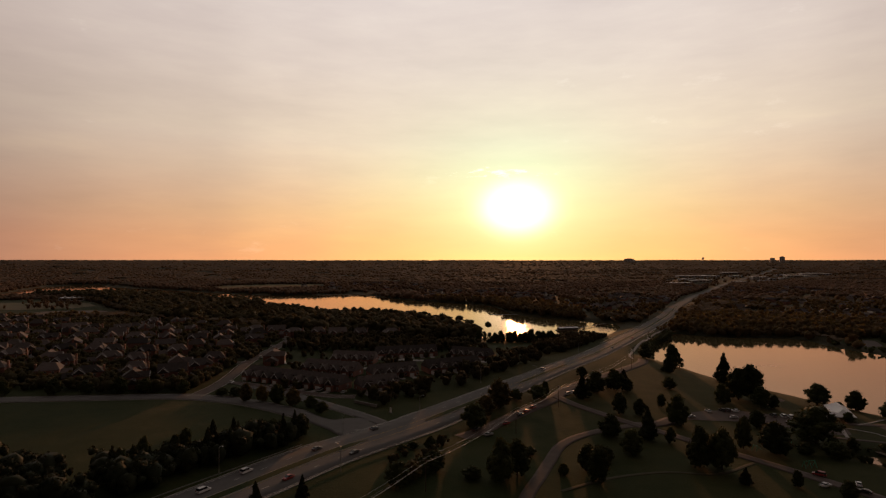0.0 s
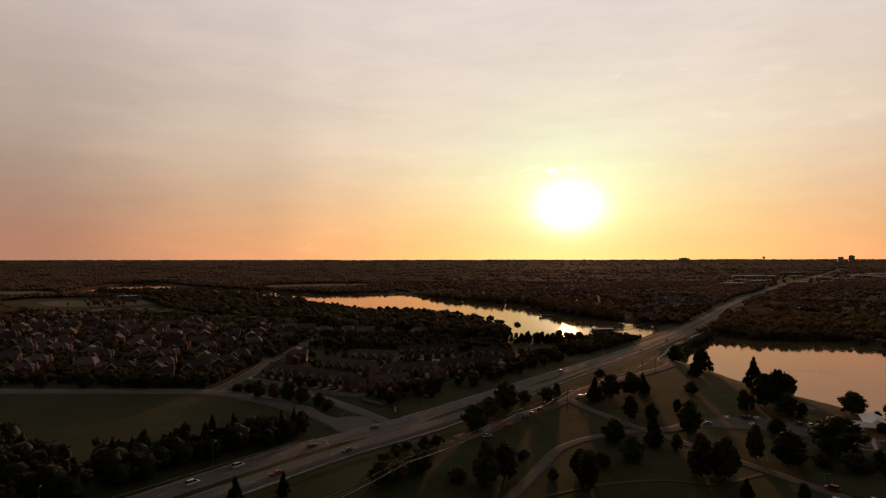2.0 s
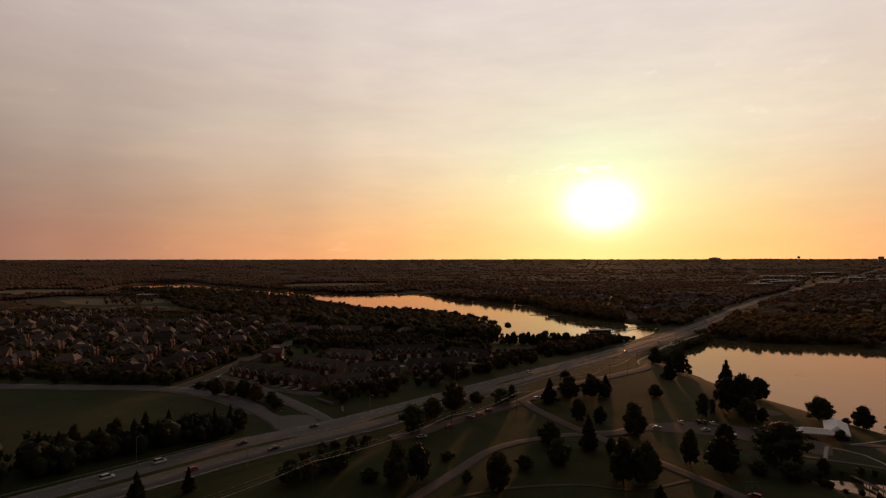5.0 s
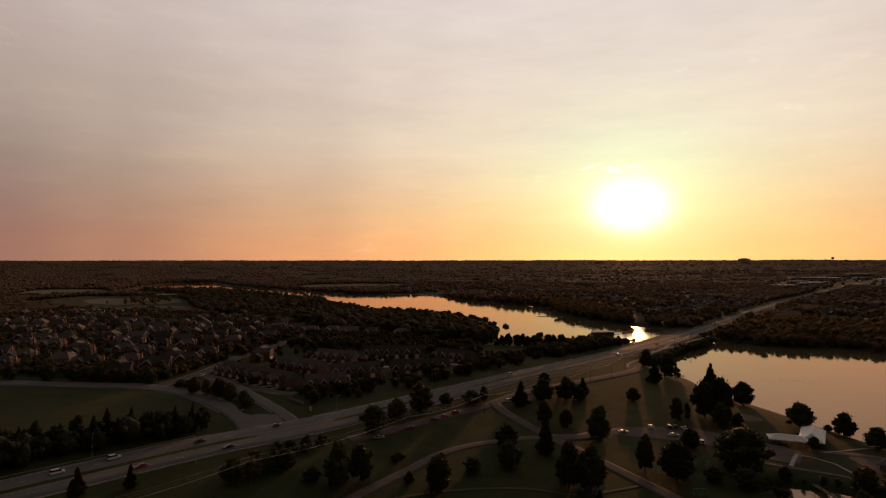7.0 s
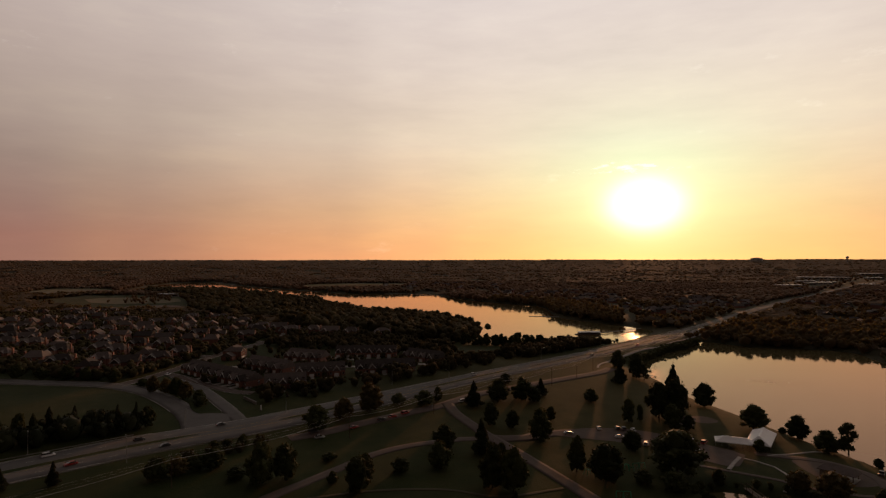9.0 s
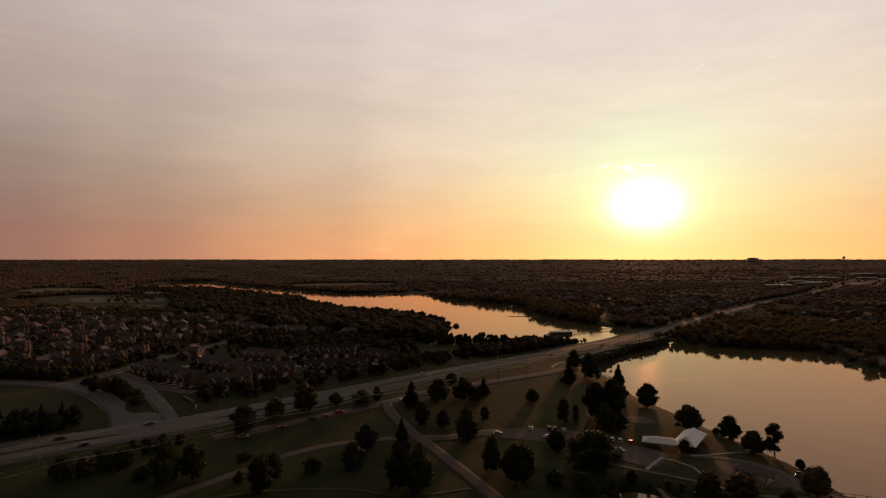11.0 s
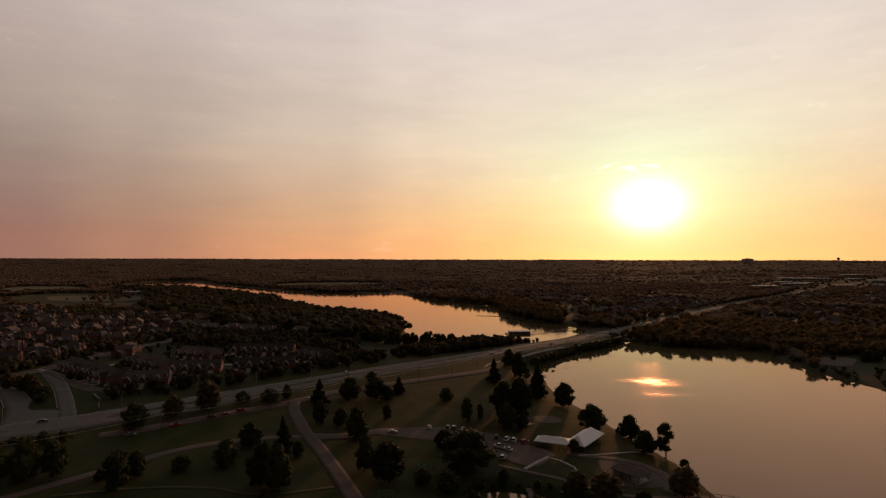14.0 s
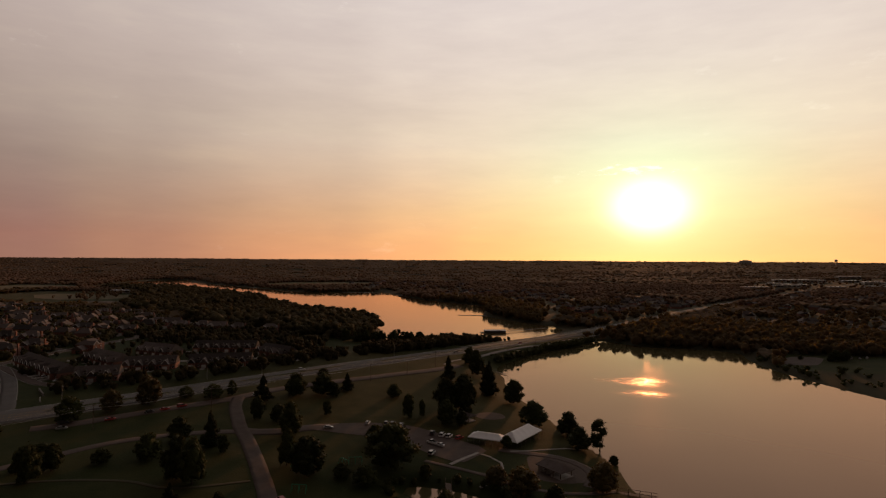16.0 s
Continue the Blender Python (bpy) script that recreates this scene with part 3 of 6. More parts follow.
def build_roads():
    line = smooth_line(MAIN, 6)
    near = np.hypot(line[:, 0] + 10, line[:, 1] - 270)
    half = 10.5 + 2.6 * (1 - sstep(60, 190, near)) * (1 - sstep(300, 420, line[:, 1])) + 1.2 * (1 - sstep(240, 320, line[:, 1]))
    half = half * (1 - 0.25 * sstep(900, 1300, line[:, 1]))
    v, f = ribbon(line, half, -half, 0.16, 0.3)
    main = tagged(new("road", fast_mesh("road", v, f, [ASPHALT], True)), "four-lane asphalt parkway with a grass median", "road", kind="structure")
    mouth = int(np.argmin(np.hypot(line[:, 0] + 36, line[:, 1] - 243)))
    for s, a, b in ((1, 0, mouth - 1), (1, mouth + 6, 150), (-1, 0, 150)):
        v, f = ribbon(line[a:b], s * (half[a:b] + 0.4), s * half[a:b], 0.28, 0.4)
        put_mesh("kerb", fast_mesh("kerb", v, f, [CONCRETE]), main)
    # grass medians with kerbs, rising from the road
    for a, b, w in (((-172, 44), (-34, 247), 4.6), ((-9, 278), (27, 327), 4.6), ((48, 356), (92, 417), 4.0), ((104, 434), (420, 1010), 3.4)):
        piece = cut(smooth_line(MAIN, 3), a, b)
        taper = np.minimum(1, np.minimum(np.arange(len(piece)), np.arange(len(piece))[::-1]) / 4 + 0.12)
        v, f = ribbon(piece, w / 2 * taper, -w / 2 * taper, 0.34, 0.3)
        isl = tagged(new("median", fast_mesh("median", v, f, [CONCRETE])), "kerbed grass median between the carriageways", "median", kind="structure")
        v, f = ribbon(piece, (w / 2 - 0.35) * taper, -(w / 2 - 0.35) * taper, 0.40)
        put_mesh("turf", fast_mesh("turf", v, f, [GRASS]), isl)
    # painted lines
    fine = smooth_line(MAIN, 3)
    hw = np.interp(np.hypot(fine[:, 0], fine[:, 1]), np.hypot(line[:, 0], line[:, 1]), half)
    dash_v, dash_f, count = [], [], 0
    for off in (0.45, -0.45):
        for i in range(4, min(len(fine) - 3, 330), 4):
            c = fine[i]
            if np.hypot(c[0] + 22, c[1] - 258) < 17:
                continue
            seg = fine[i:i + 2]
            o = hw[i:i + 2] * off + math.copysign(1.0, off)
            v, f = ribbon(seg, o + 0.09, o - 0.09, 0.19)
            dash_v.append(v), dash_f.append(f + count)
            count += len(v)
    put_mesh("lane_dashes", fast_mesh("lane_dashes", np.concatenate(dash_v), np.concatenate(dash_f), [PAINT_W]), main)["kind"] = "stuff"
    for off in (0.94, -0.94):
        v, f = ribbon(fine[:330], hw[:330] * off + 0.08, hw[:330] * off - 0.08, 0.19)
        put_mesh("edge_line", fast_mesh("edge_line", v, f, [PAINT_W]), main)
    for off in (2.6, -2.6):
        v, f = ribbon(fine[:300], off + 0.08, off - 0.08, 0.19)
        put_mesh("centre_line", fast_mesh("centre_line", v, f, [PAINT_Y]), main)

    road("road", [(-600, 250), (-420, 291), (-248, 309), (-190, 314), (-150, 317), (-117, 310), (-91, 297), (-66, 280), (-50, 266), (-41, 256)], 12, ASPHALT, "two-lane collector road curving round a mown field", 0.145, kerb=True, skip=(0, 6))
    road("road", [(-24, 268), (-34, 279), (-47, 290), (-63, 304), (-86, 323), (-108, 339), (-124, 350)], 7.5, ASPHALT, "narrow asphalt entrance drive beside a planted island", 0.135, kerb=True, skip=(4, 0))
    road("road", [(-140, 317), (-138, 345), (-140, 374), (-146, 425), (-146, 510), (-150, 600)], 8, PARK_ASPHALT, "worn residential street with pale kerbs", 0.13, kerb=True)
    road("road", [(-144, 420), (-220, 428), (-320, 420), (-480, 440)], 7, PARK_ASPHALT, "worn residential street with pale kerbs", 0.12, kerb=True)
    road("road", [(-146, 500), (-230, 520), (-330, 540), (-500, 560)], 7, PARK_ASPHALT, "worn residential street with pale kerbs", 0.12, kerb=True)
    road("road", [(-134, 354), (-122, 350), (-100, 339), (-66, 323), (-50, 322)], 6.5, PARK_ASPHALT, "asphalt parking lane with pale kerbs before the townhouses", 0.15, kerb=True)
    road("road", [(-68, 446), (-30, 440), (5, 434), (40, 426)], 6, CONCRETE, "concrete lane between townhouse rows", 0.12)
    road("road", [(-108, 384), (-84, 406), (-48, 404), (-20, 412)], 6, CONCRETE, "concrete lane between townhouse rows", 0.12)
    road("road", [(8, 255), (18, 265), (28, 279), (38, 292), (50, 307), (61, 320), (69, 333), (79, 350), (98, 371), (118, 393), (133, 411), (148, 430), (158, 446), (164, 462)], 8, PARK_ASPHALT, "worn frontage road along the park with parked cars", 0.12)
    road("road", [(66, 328), (73, 314), (84, 299), (94, 286), (105, 274), (119, 257), (130, 243), (142, 227), (160, 200), (190, 150)], 6.6, PARK_ASPHALT, "worn park drive running down to the lower car park", 0.14)
    road("path", [(22, 165), (28, 192), (37, 214), (44, 231), (51, 247), (60, 259), (72, 269), (84, 277), (96, 282)], 5, PARK_ASPHALT, "pale curving park path", 0.10, category="path")
    road("road", [(94, 283), (103, 284), (112, 288), (122, 297), (134, 304), (146, 308), (164, 308), (182, 302)], 8, PARK_ASPHALT, "worn asphalt drive to the lakeside car park", 0.12)
    road("path", [(42, 200), (64, 214), (88, 222), (108, 222), (130, 236)], 1.8, TRACK, "faint trodden track across the grass", 0.10, category="path")
    road("path", [(204, 292), (211, 289), (217, 283), (219, 274), (218, 264), (212, 258)], 1.0, CONCRETE, "curved pale concrete footpath", 0.12, category="path")
    road("path", [(219, 298), (230, 303), (243, 311), (250, 313)], 1.1, CONCRETE, "straight pale concrete footpath", 0.12, category="path")
    road("path", [(186, 276), (200, 272), (213, 268), (224, 262), (238, 259), (252, 262), (262, 268)], 2.4, PARK_ASPHALT, "worn service path by the pond", 0.10, category="path")
    road("path", [(214, 299), (228, 298), (240, 297), (250, 290), (254, 280), (252, 268)], 5, PARK_ASPHALT, "gravelled service drive round the pavilion", 0.10, category="path")
    lot = smooth_ring([(122, 296), (132, 307), (142, 313), (160, 319), (176, 316), (190, 308), (210, 298), (206, 287), (201, 277), (188, 283), (172, 293), (156, 297), (140, 296)], 1)
    sheet("car_park", lot, 0, PARK_ASPHALT, "worn asphalt car park beside the tent", "car park", 0.14)
    sheet("sand_court", smooth_ring([(194, 346), (203, 341), (213, 349), (207, 358), (197, 354)], 2), 0, SAND, "bare sandy play court in the grass", "sand court", 0.08)
    sheet("gravel_yard", smooth_ring([(226, 297), (239, 299), (250, 294), (257, 285), (257, 278), (252, 273), (243, 268), (233, 269), (229, 278)], 1), 0, GRAVEL, "brown gravel yard round the lakeside pavilion", "yard", 0.07)
    # planted island in the entrance
    isl = smooth_ring([(-50, 276), (-58, 285), (-70, 296), (-76, 298), (-68, 288), (-57, 277)], 1)
    sheet("junction", smooth_ring([(-58, 272), (-50, 279), (-40, 281), (-24, 272), (-30, 258), (-44, 250)], 1), 0, ASPHALT, "asphalt apron where the side road meets the parkway", "road", 0.15)
    sheet("traffic_island", isl, 0, GRASS, "kerbed planted island at the side road", "island", 0.3)


def build_water():
    for name, ring, label in (("water_1", LAKES[0], "calm lake reflecting the sunset"), ("water_2", LAKES[1], "long calm lake between wooded banks"), ("water_3", LAKES[2], "small still pond ringed by reeds")):
        c = ring.mean(0)
        bm = bmesh.new()
        grown = ring + (ring - c) / np.maximum(1, np.linalg.norm(ring - c, axis=1))[:, None] * (3 if name == "water_3" else 6)
        f = bm.faces.new([bm.verts.new((x, y, WATER_Z + 0.02)) for x, y in grown])
        bmesh.ops.triangulate(bm, faces=[f])
        ob = tagged(part(name, bm, WATER_FAR if name == "water_2" else WATER_M), label, "water", kind="structure")
        if ob.data.polygons[0].normal.z < 0:
            ob.data.flip_normals()


build_ground()
build_water()
build_roads()


# ---- shapes ----
def box(bm, x0, x1, y0, y1, z0, z1, m=None):
    r = bmesh.ops.create_cube(bm, size=1.0, matrix=(m or Matrix()) @ Matrix.LocRotScale(((x0 + x1) / 2, (y0 + y1) / 2, (z0 + z1) / 2), None, (x1 - x0, y1 - y0, z1 - z0)))
    return r["verts"]


def tube(bm, p, q, r0, r1, n=8):
    """A tapered round bar from p to q."""
    p, q = Vector(p), Vector(q)
    d = q - p
    m = Matrix.Translation((p + q) / 2) @ d.to_track_quat("Z", "Y").to_matrix().to_4x4()
    bmesh.ops.create_cone(bm, cap_ends=True, segments=n, radius1=r0, radius2=r1, depth=d.length, matrix=m)


def solid(bm, rings):
    """Loft closed rings of equal length, with end caps."""
    vs = [[bm.verts.new(p) for p in r] for r in rings]
    n = len(vs[0])
    for a, b in zip(vs, vs[1:]):
        for i in range(n):
            bm.faces.new((a[i], a[(i + 1) % n], b[(i + 1) % n], b[i]))
    bm.faces.new(vs[0][::-1])
    bm.faces.new(vs[-1])


def gable(bm, x0, x1, y0, y1, z, rise, over=0.45, hip=0.0, along="x", thick=0.22):
    """A closed pitched roof; hip: how far the ridge is drawn in at each end."""
    x0, x1, y0, y1 = x0 - over, x1 + over, y0 - over, y1 + over
    if along == "x":
        ym = (y0 + y1) / 2
        ridge = [(x0 + hip, ym, z + rise), (x1 - hip, ym, z + rise)]
        eave = [(x0, y0), (x1, y0), (x1, y1), (x0, y1)]
        order = [(0, 1, 5, 4), (2, 3, 4, 5), (1, 2, 5), (3, 0, 4)]
    else:
        xm = (x0 + x1) / 2
        ridge = [(xm, y0 + hip, z + rise), (xm, y1 - hip, z + rise)]
        eave = [(x0, y0), (x1, y0), (x1, y1), (x0, y1)]
        order = [(0, 1, 4), (1, 2, 5, 4), (2, 3, 5), (3, 0, 4, 5)]
    top = [bm.verts.new((x, y, z)) for x, y in eave] + [bm.verts.new(p) for p in ridge]
    low = [bm.verts.new((x, y, z - thick)) for x, y in eave]
    for o in order:
        bm.faces.new([top[i] for i in o])
    for i in range(4):
        bm.faces.new((low[i], low[(i + 1) % 4], top[(i + 1) % 4], top[i]))
    bm.faces.new(low[::-1])


def gable_wall(bm, x0, x1, y0, y1, z0, z1, rise, along="x"):
    """Walls with pointed gable ends."""
    if along == "x":
        ym = (y0 + y1) / 2
        prof = [(y0, z0), (y1, z0), (y1, z1), (ym, z1 + rise), (y0, z1)]
        solid(bm, [[(x, y, z) for y, z in prof] for x in (x0, x1)])
    else:
        xm = (x0 + x1) / 2
        prof = [(x0, z0), (x1, z0), (x1, z1), (xm, z1 + rise), (x0, z1)]
        solid(bm, [[(x, y, z) for x, z in prof] for y in (y0, y1)])


WINDOW_MESH = {}


def window(parent, x, y, z, w, h, ang, pane=True):
    """A framed window lying on a wall, facing along ang (degrees, 0 = -y)."""
    key = (w, h)
    if key not in WINDOW_MESH:
        fr, gl = bmesh.new(), bmesh.new()
        xs, zs = (-w / 2 - .08, -w / 2, -.03, .03, w / 2, w / 2 + .08), (-h / 2 - .12, -h / 2, -.03, .03, h / 2, h / 2 + .1)
        grid = [[fr.verts.new((x_, -0.07, z_)) for z_ in zs] for x_ in xs]
        bars = [fr.faces.new((grid[i][j], grid[i + 1][j], grid[i + 1][j + 1], grid[i][j + 1])) for i in range(5) for j in range(5) if not (i in (1, 3) and j in (1, 3))]
        back = bmesh.ops.extrude_face_region(fr, geom=bars)
        bmesh.ops.translate(fr, vec=(0, 0.09, 0), verts=[v for v in back["geom"] if isinstance(v, bmesh.types.BMVert)])
        bmesh.ops.recalc_face_normals(fr, faces=fr.faces)
        box(gl, -w / 2, w / 2, -0.03, 0.01, -h / 2, h / 2)
        meshes = []
        for bm, mat, nm in ((fr, TRIM, "window"), (gl, GLASS, "pane")):
            me = bpy.data.meshes.new(nm)
            bm.to_mesh(me)
            bm.free()
            me.materials.append(mat)
            meshes.append(me)
        WINDOW_MESH[key] = meshes
    fm, gm = WINDOW_MESH[key]
    ob = put_mesh("window", fm, parent)
    ob.matrix_local = pose(x, y, z, 0, 0, ang)
    if pane:
        put_mesh("pane", gm, ob)
    return ob


def house(style, rng, panes=True):
    """A brick family house; its front looks to -y. Parts under an Empty at its base."""
    ob = new("house")
    w, d, h = rng.uniform(13, 17), rng.uniform(10, 12.5), (6.0 if style != 2 else 3.6)
    rise = rng.uniform(3.6, 4.8)
    wall, roof = bmesh.new(), bmesh.new()
    hip = 0 if style in (0, 3) else rng.uniform(2.5, 4.5)
    if hip:
        box(wall, -w / 2, w / 2, -d / 2, d / 2, -1.5, h)
    else:
        gable_wall(wall, -w / 2, w / 2, -d / 2, d / 2, -1.5, h, rise - 0.5)
    gable(roof, -w / 2, w / 2, -d / 2, d / 2, h, rise, hip=hip)
    # front wing and garage wing, each with a gable of its own
    gx = rng.choice((-1, 1)) * (w / 2 - 3.2)
    wing = bmesh.new()
    gable_wall(wing, gx - 3, gx + 3, -d / 2 - 3.2, 0, -1.5, h, 2.6, "y")
    wing_ob = part("garage_wing", wing, SIDING if style in (3, 4) else BRICK, ob)
    rake = bmesh.new()
    for sx in (-3.4, 3.4):
        tube(rake, (gx + sx, -d / 2 - 3.7, h - 0.05), (gx, -d / 2 - 3.7, h + 2.88), 0.13, 0.13, 5)
    part("rake_trim", rake, TRIM, wing_ob)
    gable(roof, gx - 3, gx + 3, -d / 2 - 3.2, 0.5, h, 2.9, along="y")
    gable_wall(wall, -gx * 0.75 - 1.7, -gx * 0.75 + 1.7, -d / 2 - 0.9, 0, -1.5, h, 1.7, "y")
    gable(roof, -gx * 0.75 - 1.7, -gx * 0.75 + 1.7, -d / 2 - 0.9, 0.5, h, 1.9, along="y", over=0.3)
    if style in (1, 3):
        s = math.copysign(1, gx)
        gable_wall(wall, min(s * w / 2, s * (w / 2 + 6)), max(s * w / 2, s * (w / 2 + 6)), -d / 2 + 1, d / 2 - 2, -1.5, 3.2, 2.4)
        gable(roof, min(s * (w / 2 - .3), s * (w / 2 + 6)), max(s * (w / 2 - .3), s * (w / 2 + 6)), -d / 2 + 1, d / 2 - 2, 3.2, 2.7)
    part("wall", wall, SIDING if style == 3 else BRICK, ob)
    part("roof", roof, SHINGLE, ob)
    ch = bmesh.new()
    cx = -math.copysign(w / 2 + 0.35, gx)
    box(ch, cx - 0.5, cx + 0.5, -0.9, 0.9, -1.5, h + rise * 0.8)
    box(ch, cx - 0.6, cx + 0.6, -1.0, 1.0, h + rise * 0.8, h + rise * 0.8 + 0.25)
    part("chimney", ch, BRICK, ob)
    dr = bmesh.new()
    box(dr, -0.55, 0.55, -d / 2 - 0.08, -d / 2 + 0.05, 0, 2.15)
    part("door", dr, DOORPAINT, ob)
    ga = bmesh.new()
    box(ga, gx - 2.4, gx + 2.4, -d / 2 - 3.29, -d / 2 - 3.1, 0, 2.2)
    for z in (0.55, 1.1, 1.65):
        box(ga, gx - 2.4, gx + 2.4, -d / 2 - 3.31, -d / 2 - 3.28, z - 0.03, z + 0.03)
    part("garage_door", ga, TRIM, ob)
    dv = bmesh.new()
    box(dv, gx - 2.6, gx + 2.6, -d / 2 - 10, -d / 2 - 3.25, -1.2, 0.14)
    part("driveway", dv, CONCRETE, ob)
    floors = (1.5, 4.4) if h > 5 else (1.5,)
    if not panes:                                           # farther houses: fewer openings can be told apart
        for x in (-w / 4, w / 4):
            g = bmesh.new()
            box(g, x - 0.7, x + 0.7, d / 2 - 0.1, d / 2 + 0.06, 0.9, 2.4)
            part("window", g, GLASS, ob)
        g = bmesh.new()
        box(g, gx - 0.7, gx + 0.7, -d / 2 - 3.26, -d / 2 - 3.1, h - 2.4, h - 1.0)
        part("window", g, GLASS, ob)
        return ob
    for z in floors:
        for x in (-w / 4, w / 4 * 0.2, w / 2.6):
            window(ob, x, d / 2, z, 1.2, 1.5, 180)
        for s in (1, -1):
            window(ob, s * w / 2, -1.5 + 3.2 * (s > 0), z, 1.2, 1.5, 90 * s)
    if h > 5:
        window(ob, gx, -d / 2 - 3.2, 4.4, 1.2, 1.5, 0)
        window(ob, -gx * 0.75, -d / 2 - 0.9, 4.4, 1.2, 1.5, 0)
    window(ob, -gx * 0.75, -d / 2 - 0.9, 1.5, 1.2, 1.5, 0)
    return ob


def townhouse(n, rng):
    """A terrace of n brick units under one long roof, each with a small front gable, dormer, door and garage; front to -y."""
    ob = new("townhouse_row")
    u, d, h = 8.2, 13.0, 3.6
    L = n * u
    wall, roof = bmesh.new(), bmesh.new()
    gable_wall(wall, -L / 2, L / 2, -d / 2, d / 2, -1.5, h, 4.6)
    gable(roof, -L / 2, L / 2, -d / 2, d / 2, h, 5.0, over=0.35)
    for i in range(n):
        x = -L / 2 + u * (i + 0.5)
        bay, cap, dormer, hood = bmesh.new(), bmesh.new(), bmesh.new(), bmesh.new()
        gable_wall(bay, x - 3.9, x + 0.7, -d / 2 - 2.4, -1, -1.5, h, 2.9, "y")
        gable(cap, x - 3.9, x + 0.7, -d / 2 - 2.4, -0.5, h, 3.15, along="y", over=0.3)
        gable_wall(dormer, x + 1.5, x + 3.3, -d / 2 + 1.4, 0, h, h + 2.1, 0.9, "y")
        gable(hood, x + 1.5, x + 3.3, -d / 2 + 1.3, 0, h + 2.1, 1.0, along="y", over=0.2)
        front = part("front_gable", bay, BRICK, ob)
        part("gable_roof", cap, SHINGLE, front)
        rake = bmesh.new()
        for sx in (-2.6, 2.6):
            tube(rake, (x - 1.6 + sx, -d / 2 - 2.75, h - 0.05), (x - 1.6, -d / 2 - 2.75, h + 3.12), 0.13, 0.13, 5)
        part("rake_trim", rake, TRIM, front)
        dorm = part("dormer", dormer, SIDING, ob)
        part("dormer_roof", hood, SHINGLE, dorm)
    part("wall", wall, BRICK, ob)
    part("roof", roof, SHINGLE, ob)
    for i in range(n):
        x = -L / 2 + u * (i + 0.5)
        ga, dr = bmesh.new(), bmesh.new()
        box(ga, x - 3.2, x - 0.2, -d / 2 - 2.49, -d / 2 - 2.3, 0, 2.2)
        for z in (0.55, 1.1, 1.65):
            box(ga, x - 3.2, x - 0.2, -d / 2 - 2.51, -d / 2 - 2.48, z - 0.03, z + 0.03)
        part("garage_door", ga, TRIM, ob)
        dv = bmesh.new()
        box(dv, x - 3.3, x - 0.1, -d / 2 - 8.5, -d / 2 - 2.45, -0.9, 0.14)
        part("driveway", dv, CONCRETE, ob)
        box(dr, x + 0.6, x + 1.6, -d / 2 - 0.08, -d / 2 + 0.05, 0, 2.15)
        part("door", dr, DOORPAINT, ob)
        window(ob, x + 2.9, -d / 2, 1.5, 1.2, 1.5, 0)
        window(ob, x + 2.4, -d / 2 + 1.4, h + 1.1, 1.0, 1.1, 0)
        window(ob, x, d / 2, 1.5, 1.2, 1.5, 180)
    for s in (1, -1):
        window(ob, s * L / 2, 0, 4.6, 1.2, 1.5, 90 * s)
        window(ob, s * L / 2, 2.5, 1.6, 1.2, 1.5, 90 * s)
    return ob


rng = random.Random(7)
HOUSE_LABEL = ("two-storey red-brick house with a gabled shingle roof", "red-brick house with a hipped roof and side garage", "low brick bungalow with a dark hipped roof", "pale-sided house with front gables and side garage", "two-storey brick house with a hipped shingle roof")
STOCK = [tagged(house(s if s < 4 else 1, random.Random(20 + s)), HOUSE_LABEL[s], "house", "houses of the estate") for s in range(5)]
STOCK_FAR = [tagged(house(s if s < 4 else 1, random.Random(30 + s), False), HOUSE_LABEL[s], "house", "houses of the estate") for s in range(5)]
TAKEN = []                                                  # x, y, radius that trees keep clear of


def stand(ob, x, y, ang, used, scale=1.0):
    m = pose(x, y, land(x, y) + 0.05, 0, 0, ang) @ Matrix.Scale(scale, 4)
    if id(ob) not in used:
        used.add(id(ob))
        ob.matrix_basis = m
        return ob
    return copy_thing(ob, m)


used = set()
homes_ring = np.array(HOMES, float)
row = 0
for y0 in range(338, 760, 34):
    for x0 in range(-640, -150, 27):
        x, y = x0 + rng.uniform(-4, 4) + (row % 2) * 9, y0 + rng.uniform(-4, 4) - 0.06 * (x0 + 150)
        if not inside(np.array([x]), np.array([y]), homes_ring)[0] or abs(y - (421 + 0.05 * (x + 144) * 0)) < 12 and x < -146 or abs(x + 150) < 14 or rng.random() < (0.35 if y > 600 else 0.06) or (x > -365 and y < 448):
            continue
        ang = (0 if row % 2 else 180) + rng.choice((20, 24, 30, 112, -66)) + rng.uniform(-10, 10)
        stand((STOCK if y < 430 else STOCK_FAR)[rng.choice((0, 0, 1, 1, 2, 3, 4, 4))], x, y, ang, used)
        TAKEN.append((x, y, 11))
    row += 1
for x, y, ang in ((-127, 423, 95), (-192, 578, 10), (-169, 571, 20), (-147, 558, -5), (-124, 560, 10), (-104, 556, 15), (-82, 558, 5), (-52, 567, 20),
                  (-353, 425, 24), (-326, 428, 20), (-292, 418, 112), (-268, 399, 22), (-246, 417, 26), (-222, 408, 18), (-202, 371, 20), (-226, 360, 28), (-174, 363, 24), (-186, 396, 112),
                  (-166, 410, 22), (-166, 386, 30), (-210, 446, 24), (-232, 442, 18), (-299, 375, 20), (-256, 366, 204), (-330, 382, 26), (-356, 372, 112), (-330, 345, 200), (-285, 346, 22), (-190, 346, 112), (-260, 446, 22)):
    stand(STOCK[rng.choice((0, 1, 4))], x, y, ang, used)
    TAKEN.append((x, y, 11))

